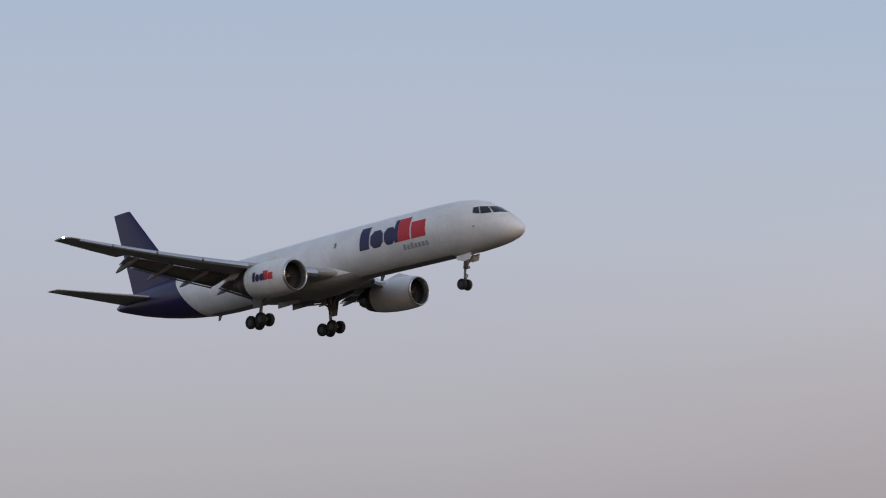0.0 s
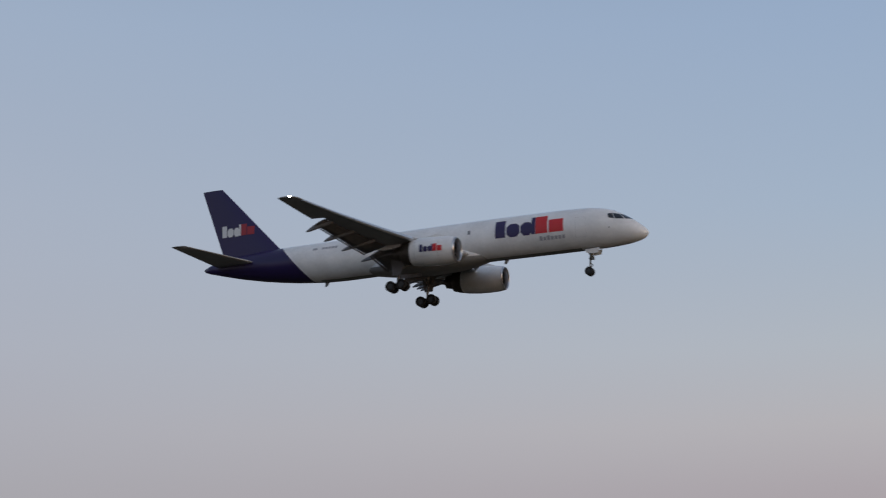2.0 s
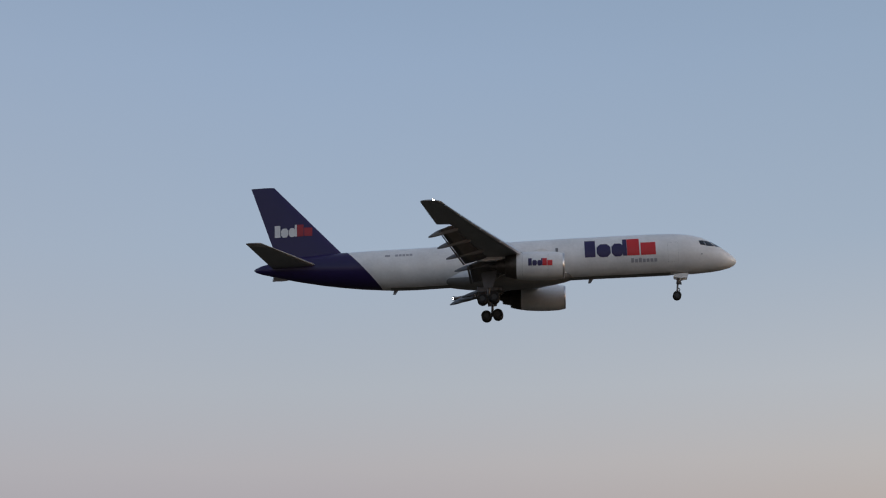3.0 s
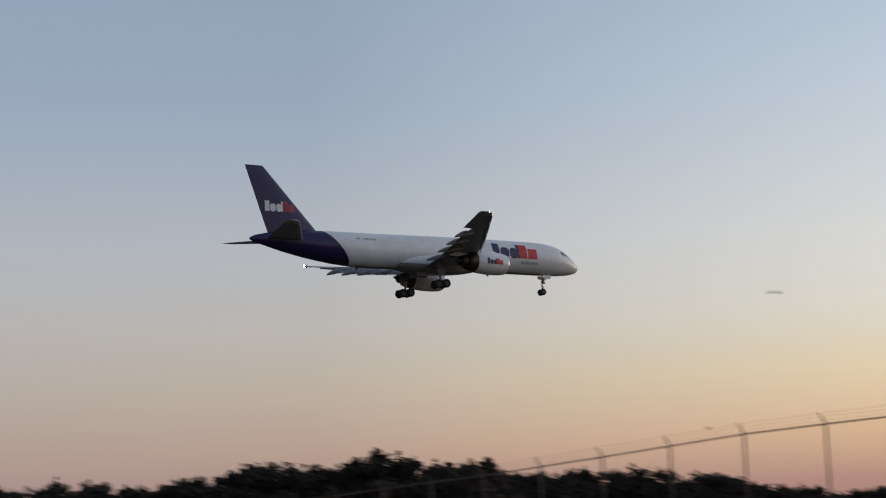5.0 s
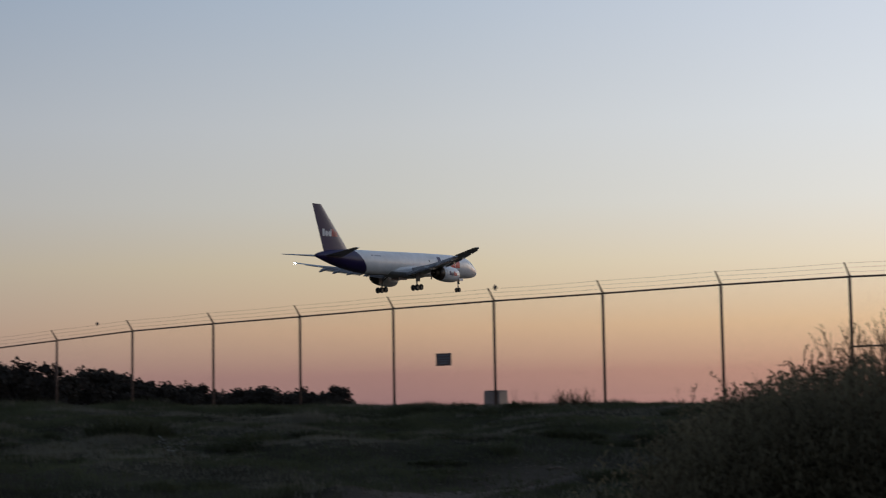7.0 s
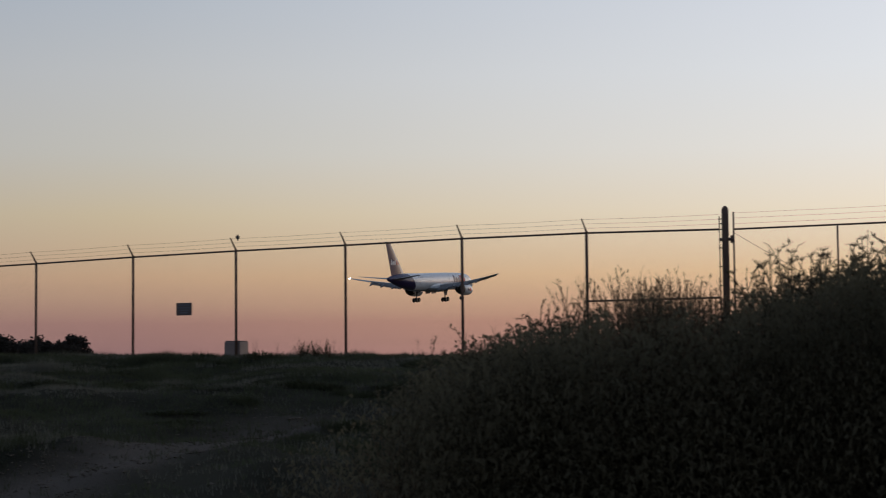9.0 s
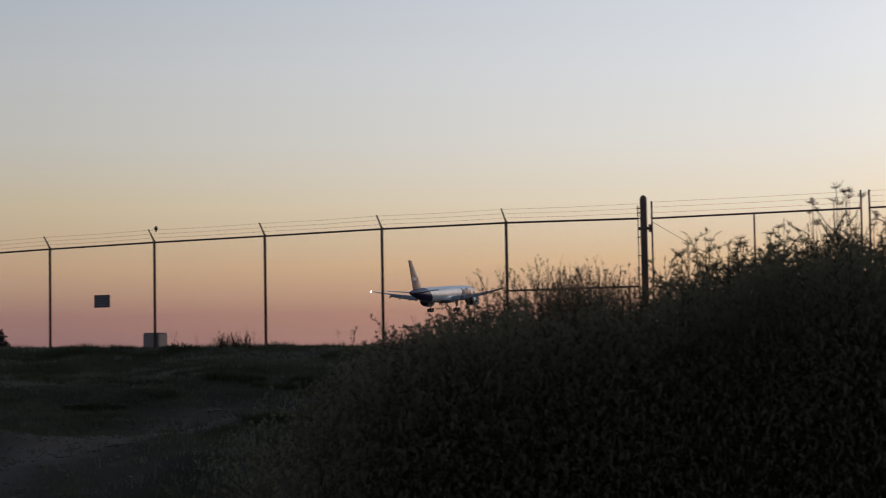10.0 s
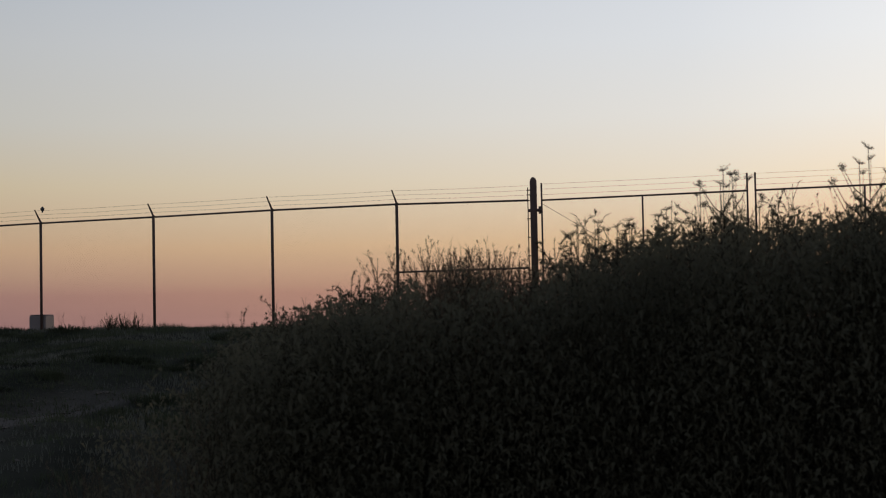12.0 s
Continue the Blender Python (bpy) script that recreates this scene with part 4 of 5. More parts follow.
def make_trees():
    kinds = []
    for i in range(7):
        w, l = tree_meshes(100 + i)
        tree = new("tree")
        tagged(tree, "dark leafy broadleaf tree in the far tree line", "tree", "far tree line")
        w.done("trunk", "bark", tree)
        tagged(l.done("crown", "crown", tree), kind="stuff")
        kinds.append(tree)
    rnd = random.Random(5)
    used = 0
    for row in range(2):
        az = -56.0
        while az < -0.35:
            near = float(np.interp(az, (-60, -16, -14.5, 0), (290, 300, 400, 440)))
            r = near + row * 14 + rnd.uniform(-5, 5)
            top = float(np.interp(az, TREE_AZ, TREE_EL)) * (rnd.uniform(0.93, 1.03) if row == 0 else rnd.uniform(0.8, 0.98))
            x, y = r * math.sin(radians(az)), r * math.cos(radians(az))
            g = ground_z(x, y)
            tall = (1.6 + r * math.tan(radians(top)) - g) / 9.75
            wide = tall * rnd.uniform(0.82, 1.12) if tall > 0.9 else tall * rnd.uniform(0.95, 1.3)
            m = Matrix.Translation((x, y, g)) @ Matrix.Rotation(rnd.uniform(0, 6.28), 4, "Z") @ Matrix.Diagonal((wide, wide, tall, 1))
            src = kinds[rnd.randrange(len(kinds))] if used >= len(kinds) else kinds[used]
            if used < len(kinds):
                src.matrix_basis = m
            else:
                t = copy_thing(src, Matrix())
                t.matrix_basis = m
            used += 1
            az += math.degrees(wide * rnd.uniform(1.7, 2.6) / r)
    # a lone tree at the end of the row
    r, az = 432.0, -0.78
    x, y = r * math.sin(radians(az)), r * math.cos(radians(az))
    tall = (1.6 + r * math.tan(radians(1.22)) - ground_z(x, y)) / 9.75
    copy_thing(kinds[2], Matrix()).matrix_basis = Matrix.Translation((x, y, ground_z(x, y))) @ Matrix.Diagonal((tall * 0.8, tall * 0.8, tall, 1))
    return used


make_trees()


# ---- weeds ----
def leaf(geo, base, way, length, width, droop, rnd):
    way = way.normalized()
    side = way.cross(Vector((0, 0, 1)))
    side = side.normalized() if side.length > 0.01 else Vector((1, 0, 0))
    side = (side + Vector((0, 0, rnd.uniform(-0.5, 0.5)))).normalized() * width / 2
    mid = base + way * length * 0.5 + Vector((0, 0, -droop * length * 0.15))
    tip = base + way * length + Vector((0, 0, -droop * length * 0.6))
    geo.add([base, mid - side, mid + side, tip], [(0, 1, 2), (1, 3, 2)])


def leafy_weed(seed):
    """One metre tall stalk whose nodding side shoots carry many small leaves."""
    rnd = random.Random(seed)
    stem, green = Geo(), Geo()
    bend = Vector((rnd.uniform(-0.12, 0.12), rnd.uniform(-0.12, 0.12), 0))

    def spine(t):
        return Vector((0, 0, t - 0.04 * t ** 4)) + bend * t * t

    stem.tube([spine(0), spine(0.35), spine(0.7), spine(1.0)], [0.005, 0.004, 0.0022, 0.0008], 4)
    for i in range(34):
        t = 0.06 + 0.92 * i / 34
        q = i * 2.4 + rnd.uniform(-0.5, 0.5)
        n = rnd.uniform(0.10, 0.24) * (1.3 - 0.85 * t)
        way = Vector((math.cos(q), math.sin(q), rnd.uniform(0.5, 1.2))).normalized()
        a = spine(t)
        b, c = a + way * n * 0.6, a + way * n + Vector((0, 0, -n * 0.22))
        stem.tube([a, b, c], [0.0016, 0.0012, 0.0006], 3, False)
        for k in range(17):
            s = 0.15 + 0.85 * k / 16
            p = a.lerp(b, s / 0.6) if s < 0.6 else b.lerp(c, (s - 0.6) / 0.4)
            w = Vector((rnd.uniform(-1, 1), rnd.uniform(-1, 1), rnd.uniform(-0.5, 0.6))) + way * 0.6
            leaf(green, p, w, rnd.uniform(0.009, 0.021), rnd.uniform(0.0045, 0.009), rnd.uniform(0, 1.4), rnd)
    for k in range(46):
        w = Vector((rnd.uniform(-1, 1), rnd.uniform(-1, 1), rnd.uniform(-0.3, 1)))
        leaf(green, spine(rnd.uniform(0.72, 1.0)), w, rnd.uniform(0.010, 0.028), rnd.uniform(0.003, 0.007), rnd.uniform(0, 1), rnd)
    return stem, green


def seed_grass(seed):
    """One metre tall clump of grass with feathery seed heads."""
    rnd = random.Random(seed)
    stem, green = Geo(), Geo()
    for s in range(7):
        q = rnd.uniform(0, 6.28)
        lean = Vector((math.cos(q), math.sin(q), 0)) * rnd.uniform(0.03, 0.16)
        foot = Vector((rnd.uniform(-0.1, 0.1), rnd.uniform(-0.1, 0.1), 0))
        tall = rnd.uniform(0.84, 1.0)

        def spine(t):
            return foot + Vector((0, 0, tall * (t - 0.05 * t ** 6))) + lean * t * t * (1 + 0.6 * t ** 4)

        stem.tube([spine(t) for t in (0, 0.4, 0.7, 0.86, 1.0)], [0.003, 0.0025, 0.0016, 0.001, 0.0005], 3)
        for k in range(13):
            t = 0.76 + 0.24 * k / 12
            c = spine(t)
            q = k * 2.4 + rnd.random()
            n = rnd.uniform(0.012, 0.035) * (1.3 - (t - 0.76) * 3.6)
            end = c + Vector((math.cos(q) * n * 0.7, math.sin(q) * n * 0.7, n))
            stem.tube([c, end], [0.0005, 0.0004], 3, False)
            for j in range(4):
                w = Vector((rnd.uniform(-0.7, 0.7), rnd.uniform(-0.7, 0.7), rnd.uniform(0.2, 1.4)))
                leaf(green, c.lerp(end, 0.3 + 0.7 * j / 3), w, rnd.uniform(0.008, 0.017), rnd.uniform(0.003, 0.0055), 0.4, rnd)
        for k in range(7):
            t = rnd.uniform(0.05, 0.7)
            q = rnd.uniform(0, 6.28)
            leaf(stem, spine(t), Vector((math.cos(q), math.sin(q), 1.4)), rnd.uniform(0.12, 0.3), rnd.uniform(0.004, 0.008), rnd.uniform(0.6, 1.6), rnd)
    return stem, green


def umbel_weed(seed):
    """One metre tall thin branching stalk with flat airy flower heads and feathery leaves."""
    rnd = random.Random(seed)
    stem, green = Geo(), Geo()
    heads = []
    top = Vector((rnd.uniform(-0.06, 0.06), rnd.uniform(-0.06, 0.06), 0.975))
    stem.tube([Vector((0, 0, 0)), top * 0.5 + Vector((0.012, 0, 0)), top], [0.005, 0.0038, 0.0018], 5)
    heads.append((top, 0.03))
    for i in range(9):
        t = rnd.uniform(0.6, 0.9) if i % 2 else rnd.uniform(0.8, 0.94)
        q = i * 2.2 + rnd.uniform(-0.4, 0.4)
        a = top * t
        n = rnd.uniform(0.08, 0.17)
        b = a + Vector((math.cos(q) * n, math.sin(q) * n, n * rnd.uniform(0.5, 0.8)))
        b.z = min(b.z, 0.96)
        stem.tube([a, (a + b) / 2 + Vector((math.cos(q), math.sin(q), -0.5)) * 0.012, b], [0.0022, 0.0017, 0.001], 3)
        heads.append((b, rnd.uniform(0.010, 0.026)))
    for c, size in heads:
        tilt = Vector((rnd.uniform(-0.25, 0.25), rnd.uniform(-0.25, 0.25), 0))
        for k in range(14):
            q = k * 2.4
            r = size * math.sqrt((k + 0.5) / 14)
            p = c + Vector((r * math.cos(q), r * math.sin(q), 0.004 + rnd.uniform(-0.002, 0.004)))
            p.z += p.xy.dot(tilt.xy) - c.xy.dot(tilt.xy)
            stem.tube([c, p], [0.0007, 0.0005], 3, False)
            for j in range(5):
                w = Vector((rnd.uniform(-1, 1), rnd.uniform(-1, 1), rnd.uniform(0, 0.25)))
                leaf(green, p, w, rnd.uniform(0.003, 0.007), 0.0036, 0.1, rnd)
    for i in range(24):
        t = rnd.uniform(0.12, 0.84)
        q = rnd.uniform(0, 6.28)
        a = top * t
        way = Vector((math.cos(q), math.sin(q), rnd.uniform(0.1, 0.9)))
        n = rnd.uniform(0.07, 0.16)
        stem.tube([a, a + way * n], [0.0012, 0.0006], 3, False)
        for k in range(16):
            b = a + way * n * (0.2 + 0.8 * k / 15)
            w = Vector((rnd.uniform(-1, 1), rnd.uniform(-1, 1), rnd.uniform(-0.5, 0.5))) + way * 0.5
            leaf(green, b, w, rnd.uniform(0.010, 0.026), rnd.uniform(0.003, 0.007), 0.6, rnd)
    return stem, green


def low_bush(seed):
    """One metre wide low bushy weed with larger leaves."""
    rnd = random.Random(seed)
    stem, green = Geo(), Geo()
    for i in range(16):
        q = rnd.uniform(0, 6.28)
        out = rnd.uniform(0.05, 0.42)
        b = Vector((math.cos(q) * out, math.sin(q) * out, rnd.uniform(0.45, 1.0) * (1.1 - out)))
        stem.tube([Vector((0, 0, 0)), b * 0.5 + Vector((0, 0, 0.06)), b], [0.012, 0.009, 0.004], 4)
        for k in range(18):
            p = b * rnd.uniform(0.25, 1.03)
            w = Vector((rnd.uniform(-1, 1), rnd.uniform(-1, 1), rnd.uniform(-0.4, 1)))
            leaf(green, p, w, rnd.uniform(0.05, 0.12), rnd.uniform(0.02, 0.04), rnd.uniform(0, 1), rnd)
    return stem, green


BANK_AZ = (-2, 1.5, 4.1, 7.2, 9.74, 11.5, 11.9, 13.1, 13.8, 14.3, 15.7, 16.8, 18.1, 19.5, 20.9, 21.8, 23.6, 24.5, 25.1, 26.7, 28.8, 30.2, 31.3, 36, 45, 60)
BANK_EL = (-7.5, -5.2, -3.3, -1.8, -0.2, 0.77, 1.13, 1.28, 1.6, 2.0, 2.34, 3.1, 3.25, 3.0, 2.6, 3.55, 3.75, 4.06, 4.2, 4.35, 4.28, 4.2, 4.37, 4.3, 4.0, 3.5)
# height of the closed mass of leaves below the loose tops
MASS_AZ = (-2, 4.1, 9.74, 11.5, 12.9, 14.2, 15.7, 18.4, 19.9, 21.2, 22.7, 24.0, 24.9, 26.7, 28.5, 31.4, 36, 45, 60)
MASS_EL = (-7.7, -3.7, -0.5, 0.5, 0.83, 1.26, 1.42, 1.55, 1.61, 2.13, 2.55, 2.98, 3.19, 3.27, 3.3, 3.65, 3.6, 3.4, 3.0)


def bank_top(az, r):
    return 1.6 + r * math.tan(radians(float(np.interp(az, BANK_AZ, BANK_EL))))


def mass_top(az, r):
    return 1.6 + r * math.tan(radians(float(np.interp(az, MASS_AZ, MASS_EL))))


def make_weeds():
    rnd = random.Random(21)
    sorts = []
    for kind, maker, label, mats in (("leafy_weed", leafy_weed, "tall leafy green weed on the bank", ("stalk", "leaf")),
                                     ("seed_grass", seed_grass, "dry tall grass with feathery seed heads", ("stalk", "seed")),
                                     ("umbel_weed", umbel_weed, "branching wild weed with flat flower heads", ("stalk", "leaf")),
                                     ("low_bush", low_bush, "low bushy weed on the crest by the fence", ("stalk", "leaf"))):
        made = []
        for i in range(5):
            s, g = maker(300 + 17 * i)
            plant = new(kind)
            tagged(plant, label, "weed" if kind != "seed_grass" else "grass", kind.replace("_", " ") + (" on the bank" if kind != "low_bush" else " on the crest"))
            tagged(s.done("stalk", mats[0], plant), kind="stuff")
            tagged(g.done("leaves" if kind != "seed_grass" else "seed_heads", mats[1], plant), kind="stuff")
            made.append([plant, 0])
        sorts.append(made)

    thicket = {0: Geo(), 1: Geo(), 2: Geo()}
    far_stalks = Geo()

    def put(sort, x, y, z, tall, wide, merge=False):
        tall *= (1.02, 1.035, 1.02, 1.0)[sort]
        entry = sorts[sort][rnd.randrange(5)]
        m = Matrix.Translation((x, y, z)) @ Matrix.Rotation(rnd.uniform(0, 6.28), 4, "Z") @ Matrix.Diagonal((wide, wide, tall, 1))
        if merge:
            for child, into in zip(entry[0].children, (far_stalks if rnd.random() < 0.25 else None, thicket[sort])):
                if into is None:
                    continue
                into.add([m @ v.co for v in child.data.vertices], [tuple(p.vertices) for p in child.data.polygons])
            return
        if entry[1] == 0:
            entry[0].matrix_basis = m
        else:
            copy_thing(entry[0], Matrix()).matrix_basis = m
        entry[1] += 1

    # the near bank: leafy in the middle, grasses at its foot
    for i in range(880):
        az = rnd.uniform(2.0, 42.0) if i > 400 else rnd.uniform(22, 34) if i > 300 else rnd.uniform(10, 33) if i > 80 else rnd.uniform(10.5, 15.5)
        r = rnd.uniform(7.8, 11.5)
        x, y = r * math.sin(radians(az)), r * math.cos(radians(az))
        g = ground_z(x, y) - 0.03
        top, mass = bank_top(az, r), mass_top(az, r)
        lump = 0.5 + 0.9 * noise.noise((az * 0.9, r * 0.8, 3.0))
        tall = (mass - 0.16 + (top - mass + 0.2) * rnd.random() ** 1.9 * min(1.25, max(0.35, lump + 0.5)) - g) if az > 9.5 else (top - g) * rnd.uniform(0.4, 0.9)
        grassy = 16.2 < az < 20.5
        pick = rnd.random()
        sort = (1 if pick < 0.75 else 0) if grassy else (0 if pick < 0.6 else 1 if pick < 0.92 else 2) if az > 20.5 else (0 if az > 10 or pick < 0.15 else 1)
        put(sort, x, y, g, tall, max(0.6, min(tall, 1.6)) * rnd.uniform(0.75, 1.1), r > 9.2)
    # feathery grasses that stand clear in front of the end bay
    for i in range(85):
        az, r = rnd.triangular(16.3, 20.6, 17.8), rnd.uniform(8.0, 10.5)
        x, y = r * math.sin(radians(az)), r * math.cos(radians(az))
        g = ground_z(x, y) - 0.03
        put(1, x, y, g, bank_top(az, r) + rnd.triangular(-0.26, 0.03, -0.06) - g, rnd.uniform(1.0, 1.5))
    # leafy shoots that rise loose above the mass
    for i in range(150):
        az, r = rnd.uniform(20.8, 35.0) if i > 55 else rnd.uniform(11.4, 15.8), rnd.uniform(8.0, 9.6)
        x, y = r * math.sin(radians(az)), r * math.cos(radians(az))
        g = ground_z(x, y) - 0.03
        put(0, x, y, g, mass_top(az, r) + (bank_top(az, r) - mass_top(az, r)) * rnd.uniform(0.2, 1.0) - g, rnd.uniform(0.8, 1.2), r > 9.0)
    # tall flower heads that stand clear of the rest
    for az, el in ((26.1, 5.24), (26.7, 5.1), (25.7, 4.75), (31.25, 5.76), (30.95, 5.3), (21.2, 3.2), (21.8, 3.58), (22.3, 3.66), (22.7, 3.5), (23.3, 3.7), (26.4, 4.8), (33.4, 5.2), (24.4, 4.0)):
        r = rnd.uniform(8.0, 9.0)
        x, y = r * math.sin(radians(az)), r * math.cos(radians(az))
        g = ground_z(x, y) - 0.03
        put(2, x, y, g, 1.6 + r * math.tan(radians(el)) - g, 1.05)
    for sort, mat in ((0, "leaf"), (1, "seed"), (2, "leaf")):
        tagged(thicket[sort].done("weed_thicket", mat), "dense thicket of weeds behind the nearer plants", "weeds", kind="stuff")
    tagged(far_stalks.done("weed_stems", "stalk"), "thin brown stems of the weed thicket", "weeds", kind="stuff")
    # scattered plants along the crest by the fence
    for az, tall, sort in ((6.46, 0.52, 3), (6.5, 0.4, 1), (6.62, 0.4, 3), (6.75, 0.38, 2), (6.9, 0.5, 3), (7.0, 0.4, 3), (7.1, 0.42, 2), (7.25, 0.46, 3), (7.4, 0.38, 3), (7.55, 0.42, 2), (7.7, 0.3, 1),
                           (8.5, 0.14, 3), (9.3, 0.16, 1), (9.8, 0.2, 3), (10.1, 0.22, 1), (10.27, 0.46, 2), (10.4, 0.2, 3), (10.7, 0.18, 1), (11.1, 0.24, 3), (11.4, 0.28, 1),
                           (5.0, 0.5, 1), (5.7, 0.42, 1), (6.1, 0.22, 1), (2.0, 0.12, 3), (-3.0, 0.14, 3), (-7.5, 0.12, 3)):
        r = 36.39 / (0.6017 * math.sin(radians(az)) + 0.7987 * math.cos(radians(az))) - rnd.uniform(0.3, 0.9)
        x, y = r * math.sin(radians(az)), r * math.cos(radians(az))
        put(sort, x, y, ground_z(x, y) - 0.02, tall, tall * rnd.uniform(0.9, 1.5))


make_weeds()


def make_undergrowth():
    """Dense leaves and stems below the tops of the weeds."""
    rnd = np.random.RandomState(8)
    n = 250000
    az = rnd.uniform(0.5, 50, n)
    r = 7.6 + 4.4 * rnd.uniform(0, 1, n) ** 1.6
    el = np.interp(az, MASS_AZ, MASS_EL) + 0.1 + 0.28 * np.sin(az * 2.3 + r * 1.1) + 0.2 * np.sin(az * 5.3 + r * 1.9 + 1.0)
    top = 1.6 + r * np.tan(np.radians(el))
    a = np.radians(az)
    h = top - rnd.gamma(1.7, 0.42, n)
    ok = (h > 0.02) & (rnd.uniform(0, 1, n) < np.interp(az, (5, 9, 14), (0.0, 0.12, 1.0)))
    a, r, h = a[ok], r[ok], h[ok]
    n = len(a)
    p = np.stack([r * np.sin(a), r * np.cos(a), h], 1)
    way = rnd.normal(0, 1, (n, 3)) * (1, 1, 0.8)
    way /= np.linalg.norm(way, axis=1)[:, None]
    side = np.cross(way, rnd.normal(0, 1, (n, 3)))
    side /= np.linalg.norm(side, axis=1)[:, None]
    length, width = rnd.uniform(0.016, 0.048, n)[:, None], rnd.uniform(0.009, 0.022, n)[:, None]
    v = np.stack([p, p + way * length * 0.5 - side * width / 2, p + way * length - [0, 0, 0.02], p + way * length * 0.5 + side * width / 2], 1).reshape(-1, 3)
    f = np.arange(4 * n).reshape(-1, 4)
    ob = mesh_object("undergrowth", v.tolist(), f.tolist(), "leaf")
    tagged(ob, "dense dark green undergrowth below the weeds", "undergrowth", kind="stuff")


make_undergrowth()


def tussock(seed):
    """Grass hummock about one metre wide and half as tall: a dome of long bent blades."""
    rnd = random.Random(seed)
    g = Geo()
    for k in range(300):
        q, out = rnd.uniform(0, 6.28), 0.42 * math.sqrt(rnd.random())
        foot = Vector((math.cos(q) * out, math.sin(q) * out, 0))
        away = Vector((math.cos(q + rnd.gauss(0, 0.7)), math.sin(q + rnd.gauss(0, 0.7)), 0)) * rnd.uniform(0.05, 0.3)
        tall = (0.52 - 0.5 * out) * rnd.uniform(0.55, 1.05)
        side = Vector((away.y, -away.x, 0)).normalized() * rnd.uniform(0.006, 0.013)
        mid, tip = foot + away * 0.4 + Vector((0, 0, tall * 0.75)), foot + away + Vector((0, 0, tall * rnd.uniform(0.65, 1.0)))
        g.add([foot - side, foot + side, mid + side * 0.8, mid - side * 0.8, tip], [(0, 1, 2, 3), (3, 2, 4)])
    return g


def make_tussocks():
    rnd = random.Random(77)
    kinds = []
    for i in range(5):
        ob = new("grass_tussock")
        tagged(ob, "dark hummock of long uncut grass in the field", "grass", "tussocks in the field")
        tagged(tussock(500 + i).done("tuft", "grass", ob), kind="stuff")
        kinds.append(ob)
    spots = []
    while len(spots) < 110:
        az, r = rnd.uniform(-26, 11), rnd.uniform(23, 42.5)
        x, y = r * math.sin(radians(az)), r * math.cos(radians(az))
        if abs(0.857 * x - 0.515 * y + 12.3) < 1.6 and y < 31 or noise.noise((x * 0.3, y * 0.3, 20.0)) < -0.05:
            continue
        spots.append((x, y, rnd.uniform(0.4, 1.2), rnd.uniform(0.25, 0.6)))
    # the large dark clump near the fence
    for az, r, w, t in ((-7.9, 36.5, 1.4, 1.1), (-7.4, 37.0, 1.6, 1.45), (-7.0, 36.6, 1.5, 1.3), (-6.6, 37.2, 1.2, 0.9), (-3.2, 34.0, 1.3, 0.8), (0.6, 38.5, 1.2, 0.7)):
        spots.append((r * math.sin(radians(az)), r * math.cos(radians(az)), w, t))
    for n, (x, y, w, t) in enumerate(spots):
        m = Matrix.Translation((x, y, ground_z(x, y) - 0.05)) @ Matrix.Rotation(rnd.uniform(0, 6.28), 4, "Z") @ Matrix.Diagonal((w, w, t, 1))
        ob = kinds[n] if n < 5 else copy_thing(kinds[n % 5], Matrix())
        ob.matrix_basis = m


make_tussocks()


def make_pale_weed():
    """A low weed with broad pale leaves at the edge of the field."""
    rnd = random.Random(31)
    plant = new("pale_weed")
    tagged(plant, "low weed with broad pale silvery leaves", "weed", "pale weeds in the field")
    g, stalk = Geo(), Geo()
    for i in range(5):
        q = rnd.uniform(0, 6.28)
        top = Vector((math.cos(q) * 0.08, math.sin(q) * 0.08, rnd.uniform(0.2, 0.36)))
        stalk.tube([Vector((0, 0, -0.03)), top * 0.5, top], [0.006, 0.005, 0.003], 4)
        for k in range(7):
            w = Vector((rnd.uniform(-1, 1), rnd.uniform(-1, 1), rnd.uniform(0, 1)))
            leaf(g, top * rnd.uniform(0.4, 1), w, rnd.uniform(0.06, 0.13), rnd.uniform(0.03, 0.05), rnd.uniform(0, 1), rnd)
    tagged(stalk.done("stalk", "stalk", plant), kind="stuff")
    tagged(g.done("leaves", "pale_leaf", plant), kind="stuff")
    for n, (az, r) in enumerate(((-6.29, 32.0), (-5.72, 32.3), (-6.0, 29.5))):
        x, y = r * math.sin(radians(az)), r * math.cos(radians(az))
        m = Matrix.Translation((x, y, ground_z(x, y))) @ Matrix.Rotation(n * 2.0, 4, "Z")
        (plant if n == 0 else copy_thing(plant, Matrix())).matrix_basis = m


make_pale_weed()


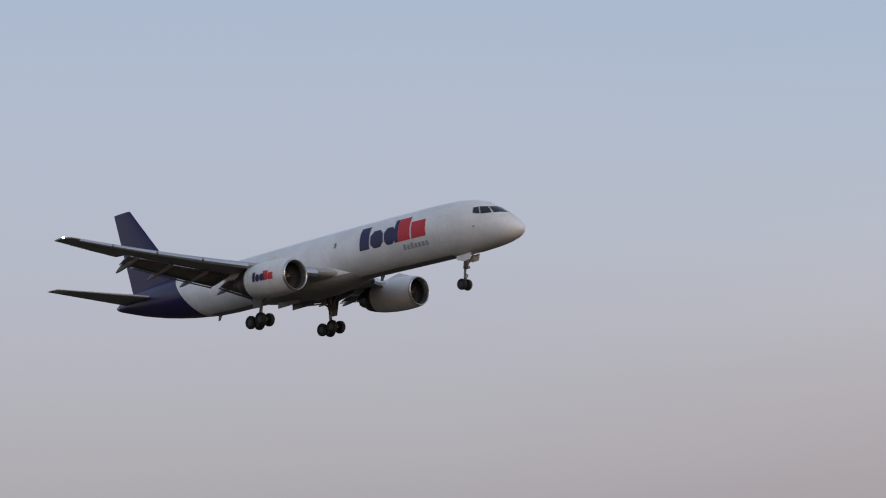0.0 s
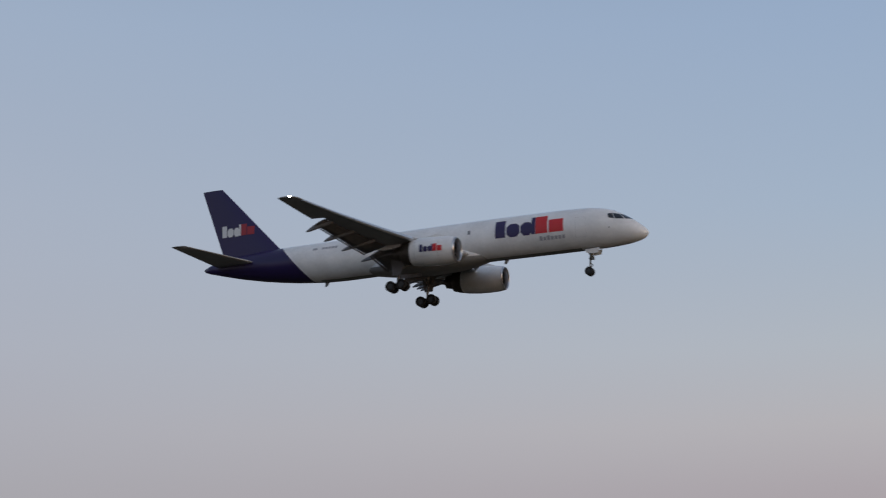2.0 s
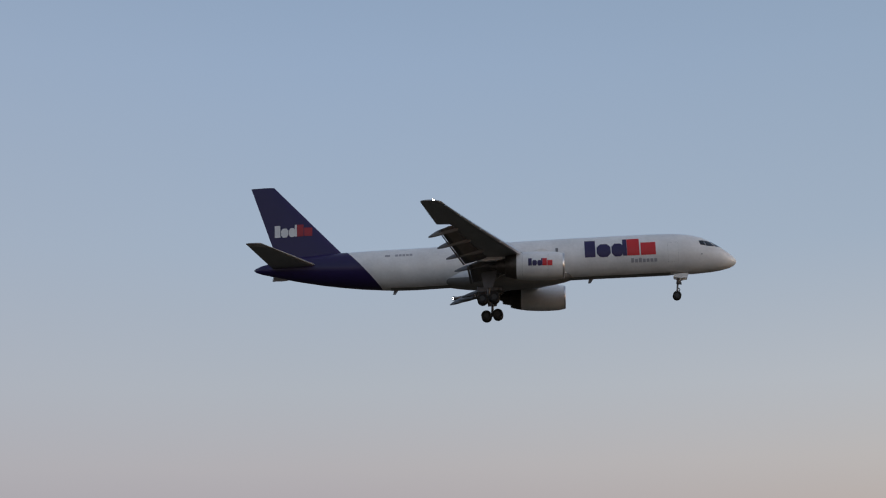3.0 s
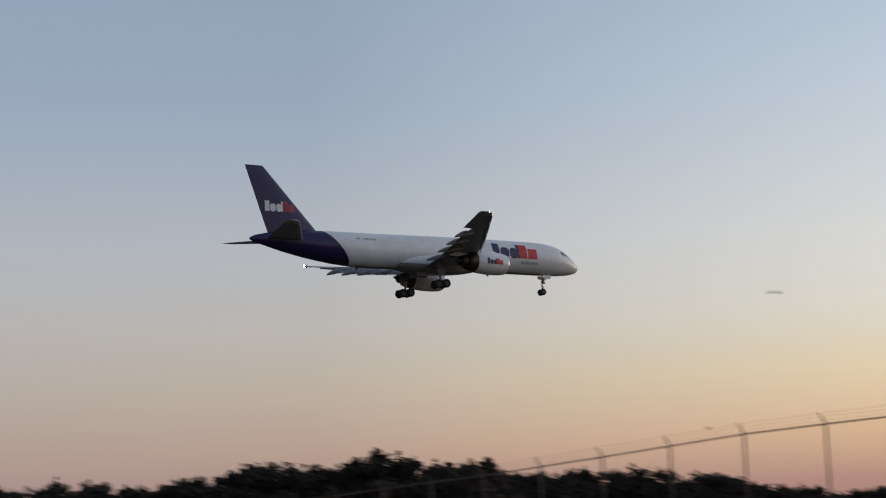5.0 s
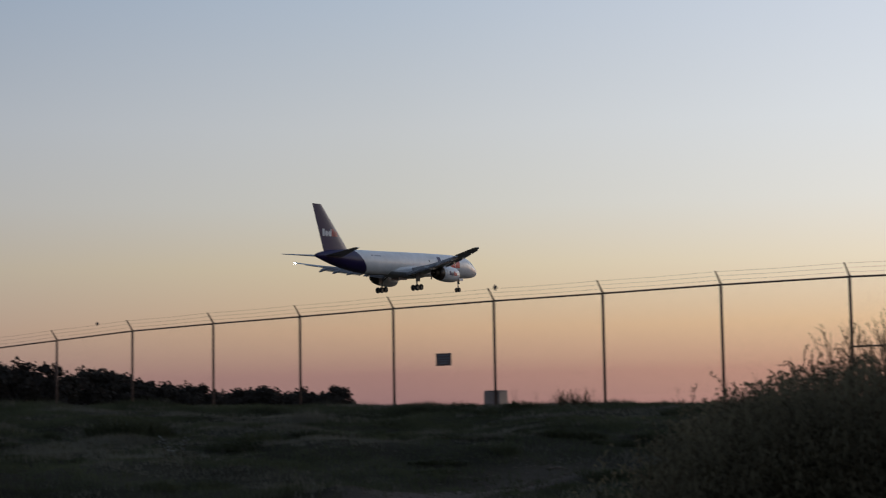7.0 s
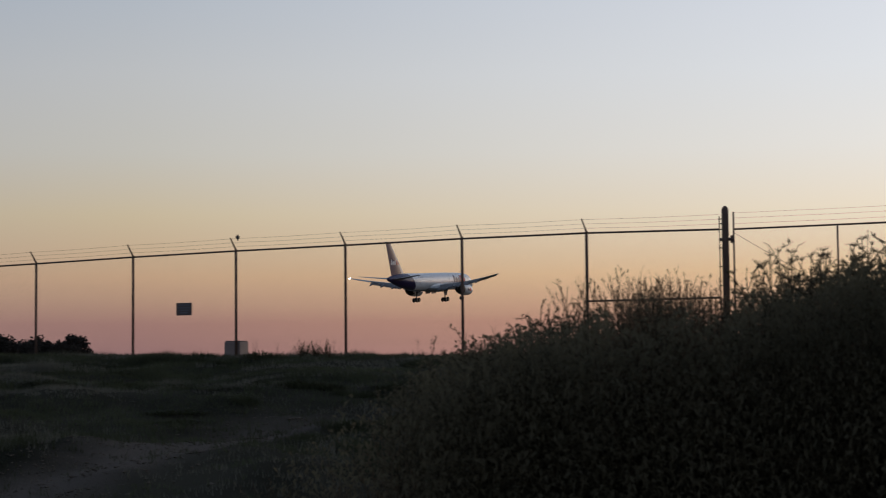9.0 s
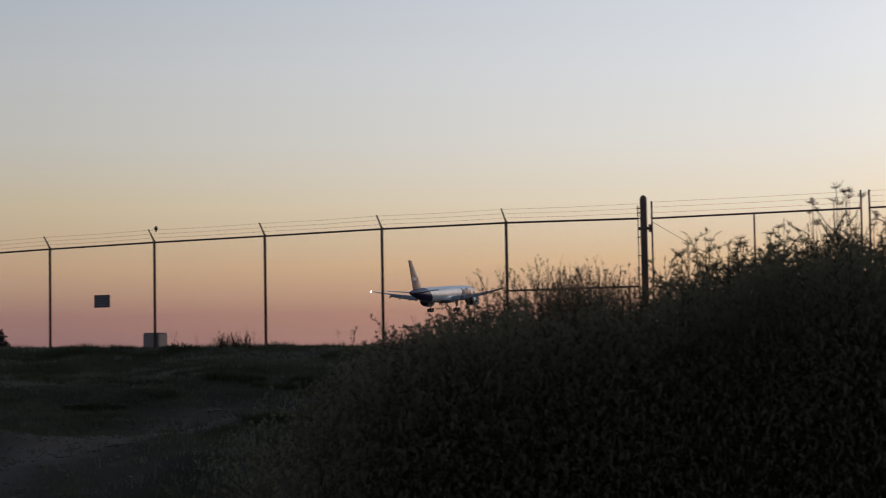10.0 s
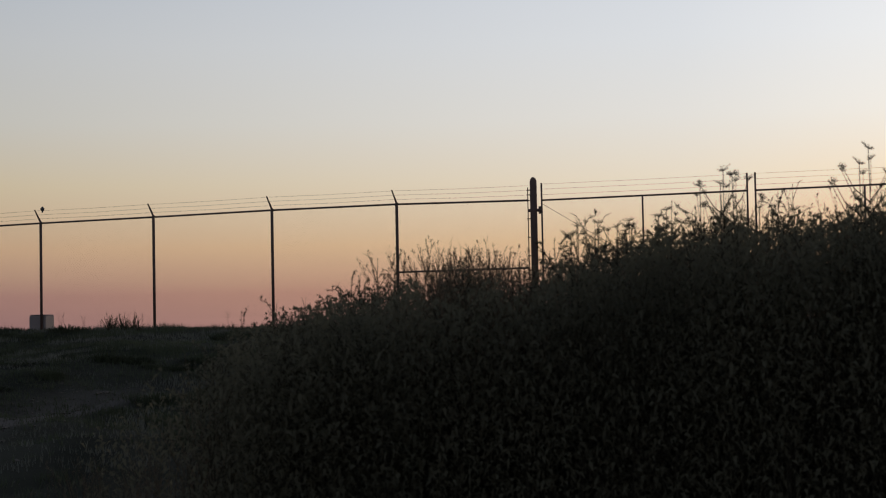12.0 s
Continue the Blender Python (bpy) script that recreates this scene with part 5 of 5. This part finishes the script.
def make_grass():
    """Short tufted grass on the bank up to the fence."""
    rnd = random.Random(3)
    kinds = {"grass": ([], []), "pale_grass": ([], [])}
    made = 0
    while made < 84000:
        az = rnd.uniform(-32, 22)
        r = 19 + 27 * math.sqrt(rnd.random())
        x, y = r * math.sin(radians(az)), r * math.cos(radians(az))
        dense = noise.noise((x * 0.45, y * 0.45, 7.0)) + 0.5 * noise.noise((x * 1.3, y * 1.3, 2.0))
        track = abs(0.857 * x - 0.515 * y + 12.3)
        if rnd.random() > 0.75 + 0.7 * dense or (track < 1.2 and y < 30.5 and rnd.random() < 0.7):
            continue
        made += 1
        z = ground_z(x, y)
        pale = noise.noise((x * 0.28, y * 0.5, 11.0)) + 0.6 * noise.noise((x * 1.1, y * 1.6, 5.0)) + rnd.uniform(-0.15, 0.15)
        verts, faces = kinds["pale_grass" if pale > 0.12 else "grass"]
        tall = rnd.uniform(0.035, 0.09) * (1 + max(0, dense) * 1.5 + max(0, dense - 0.35) * 3)
        for k in range(5):
            q = rnd.uniform(0, 6.28)
            bx, by = x + rnd.uniform(-0.13, 0.13), y + rnd.uniform(-0.13, 0.13)
            dx, dy = math.cos(q), math.sin(q)
            w = rnd.uniform(0.005, 0.012)
            lean = rnd.uniform(0.2, 0.8) * tall
            n = len(verts)
            verts += [(bx - dy * w, by + dx * w, z - 0.02), (bx + dy * w, by - dx * w, z - 0.02), (bx + dx * lean, by + dy * lean, z + tall * rnd.uniform(0.7, 1.2))]
            faces.append((n, n + 1, n + 2))
    for mat, label in (("grass", "short dark green tufted grass on the bank"), ("pale_grass", "patches of short pale dry grass on the bank")):
        tagged(mesh_object("grass", kinds[mat][0], kinds[mat][1], mat), label, "grass", kind="stuff")


make_grass()


def make_clods():
    """Loose clods and pebbles on the worn track."""
    rnd = random.Random(14)
    g = Geo()
    while len(g.f) < 8 * 2600:
        y = rnd.uniform(19.5, 31)
        x = (0.515 * y - 12.3 + rnd.gauss(0, 0.9)) / 0.857
        z = ground_z(x, y)
        s = rnd.uniform(0.008, 0.03) if rnd.random() < 0.96 else rnd.uniform(0.03, 0.06)
        pts = [Vector((x, y, z)) + Vector(d) * s * rnd.uniform(0.6, 1.3) for d in ((1, 0, 0), (0, 1, 0), (-1, 0, 0), (0, -1, 0), (0.1, 0, 0.6), (0, 0.1, -0.6))]
        g.add(pts, [(0, 1, 4), (1, 2, 4), (2, 3, 4), (3, 0, 4), (1, 0, 5), (2, 1, 5), (3, 2, 5), (0, 3, 5)])
    tagged(g.done("clods", "clod"), "loose dry clods and pebbles on the dirt track", "clods", kind="stuff")


make_clods()


def make_moth():
    moth = new("flying_moth")
    tagged(moth, "small pale moth flying past in mid air", "insect")
    Geo().turned([(0.022, 0.001), (0.016, 0.005), (-0.006, 0.005), (-0.03, 0.001)], Matrix(), 8, (True, True)).done("body", "seed", moth, "", True)
    for s in (1, -1):
        Geo().loft([[Vector((0.014, s * 0.005, 0.003 + o)), Vector((0.024, s * 0.05, 0.010 + o)), Vector((-0.010, s * 0.05, 0.008 + o)), Vector((-0.02, s * 0.005, 0.003 + o))] for o in (0, 0.0008)]).done("wing", "seed", moth, "pale thin wing")
    return moth


flying_moth = make_moth()


# ---- what moves ----
def motions():
    rows = [(t, pose(x, y, z, bank, -pitch, 90 - heading)) for t, x, y, z, heading, pitch, bank in FLIGHT]
    walk(airliner, rows)
    # straight flight of the moth past the camera
    start, way = Vector((-1.57, 11.9, 3.155)), Vector((-3.05, -0.42, -0.16))
    walk(flying_moth, [(t, Matrix.Translation(start + way * (t - 5.1)) @ Matrix.Rotation(radians(188), 4, "Z")) for t in (0.0, 4.0, 8.0, 12.0)])


motions()
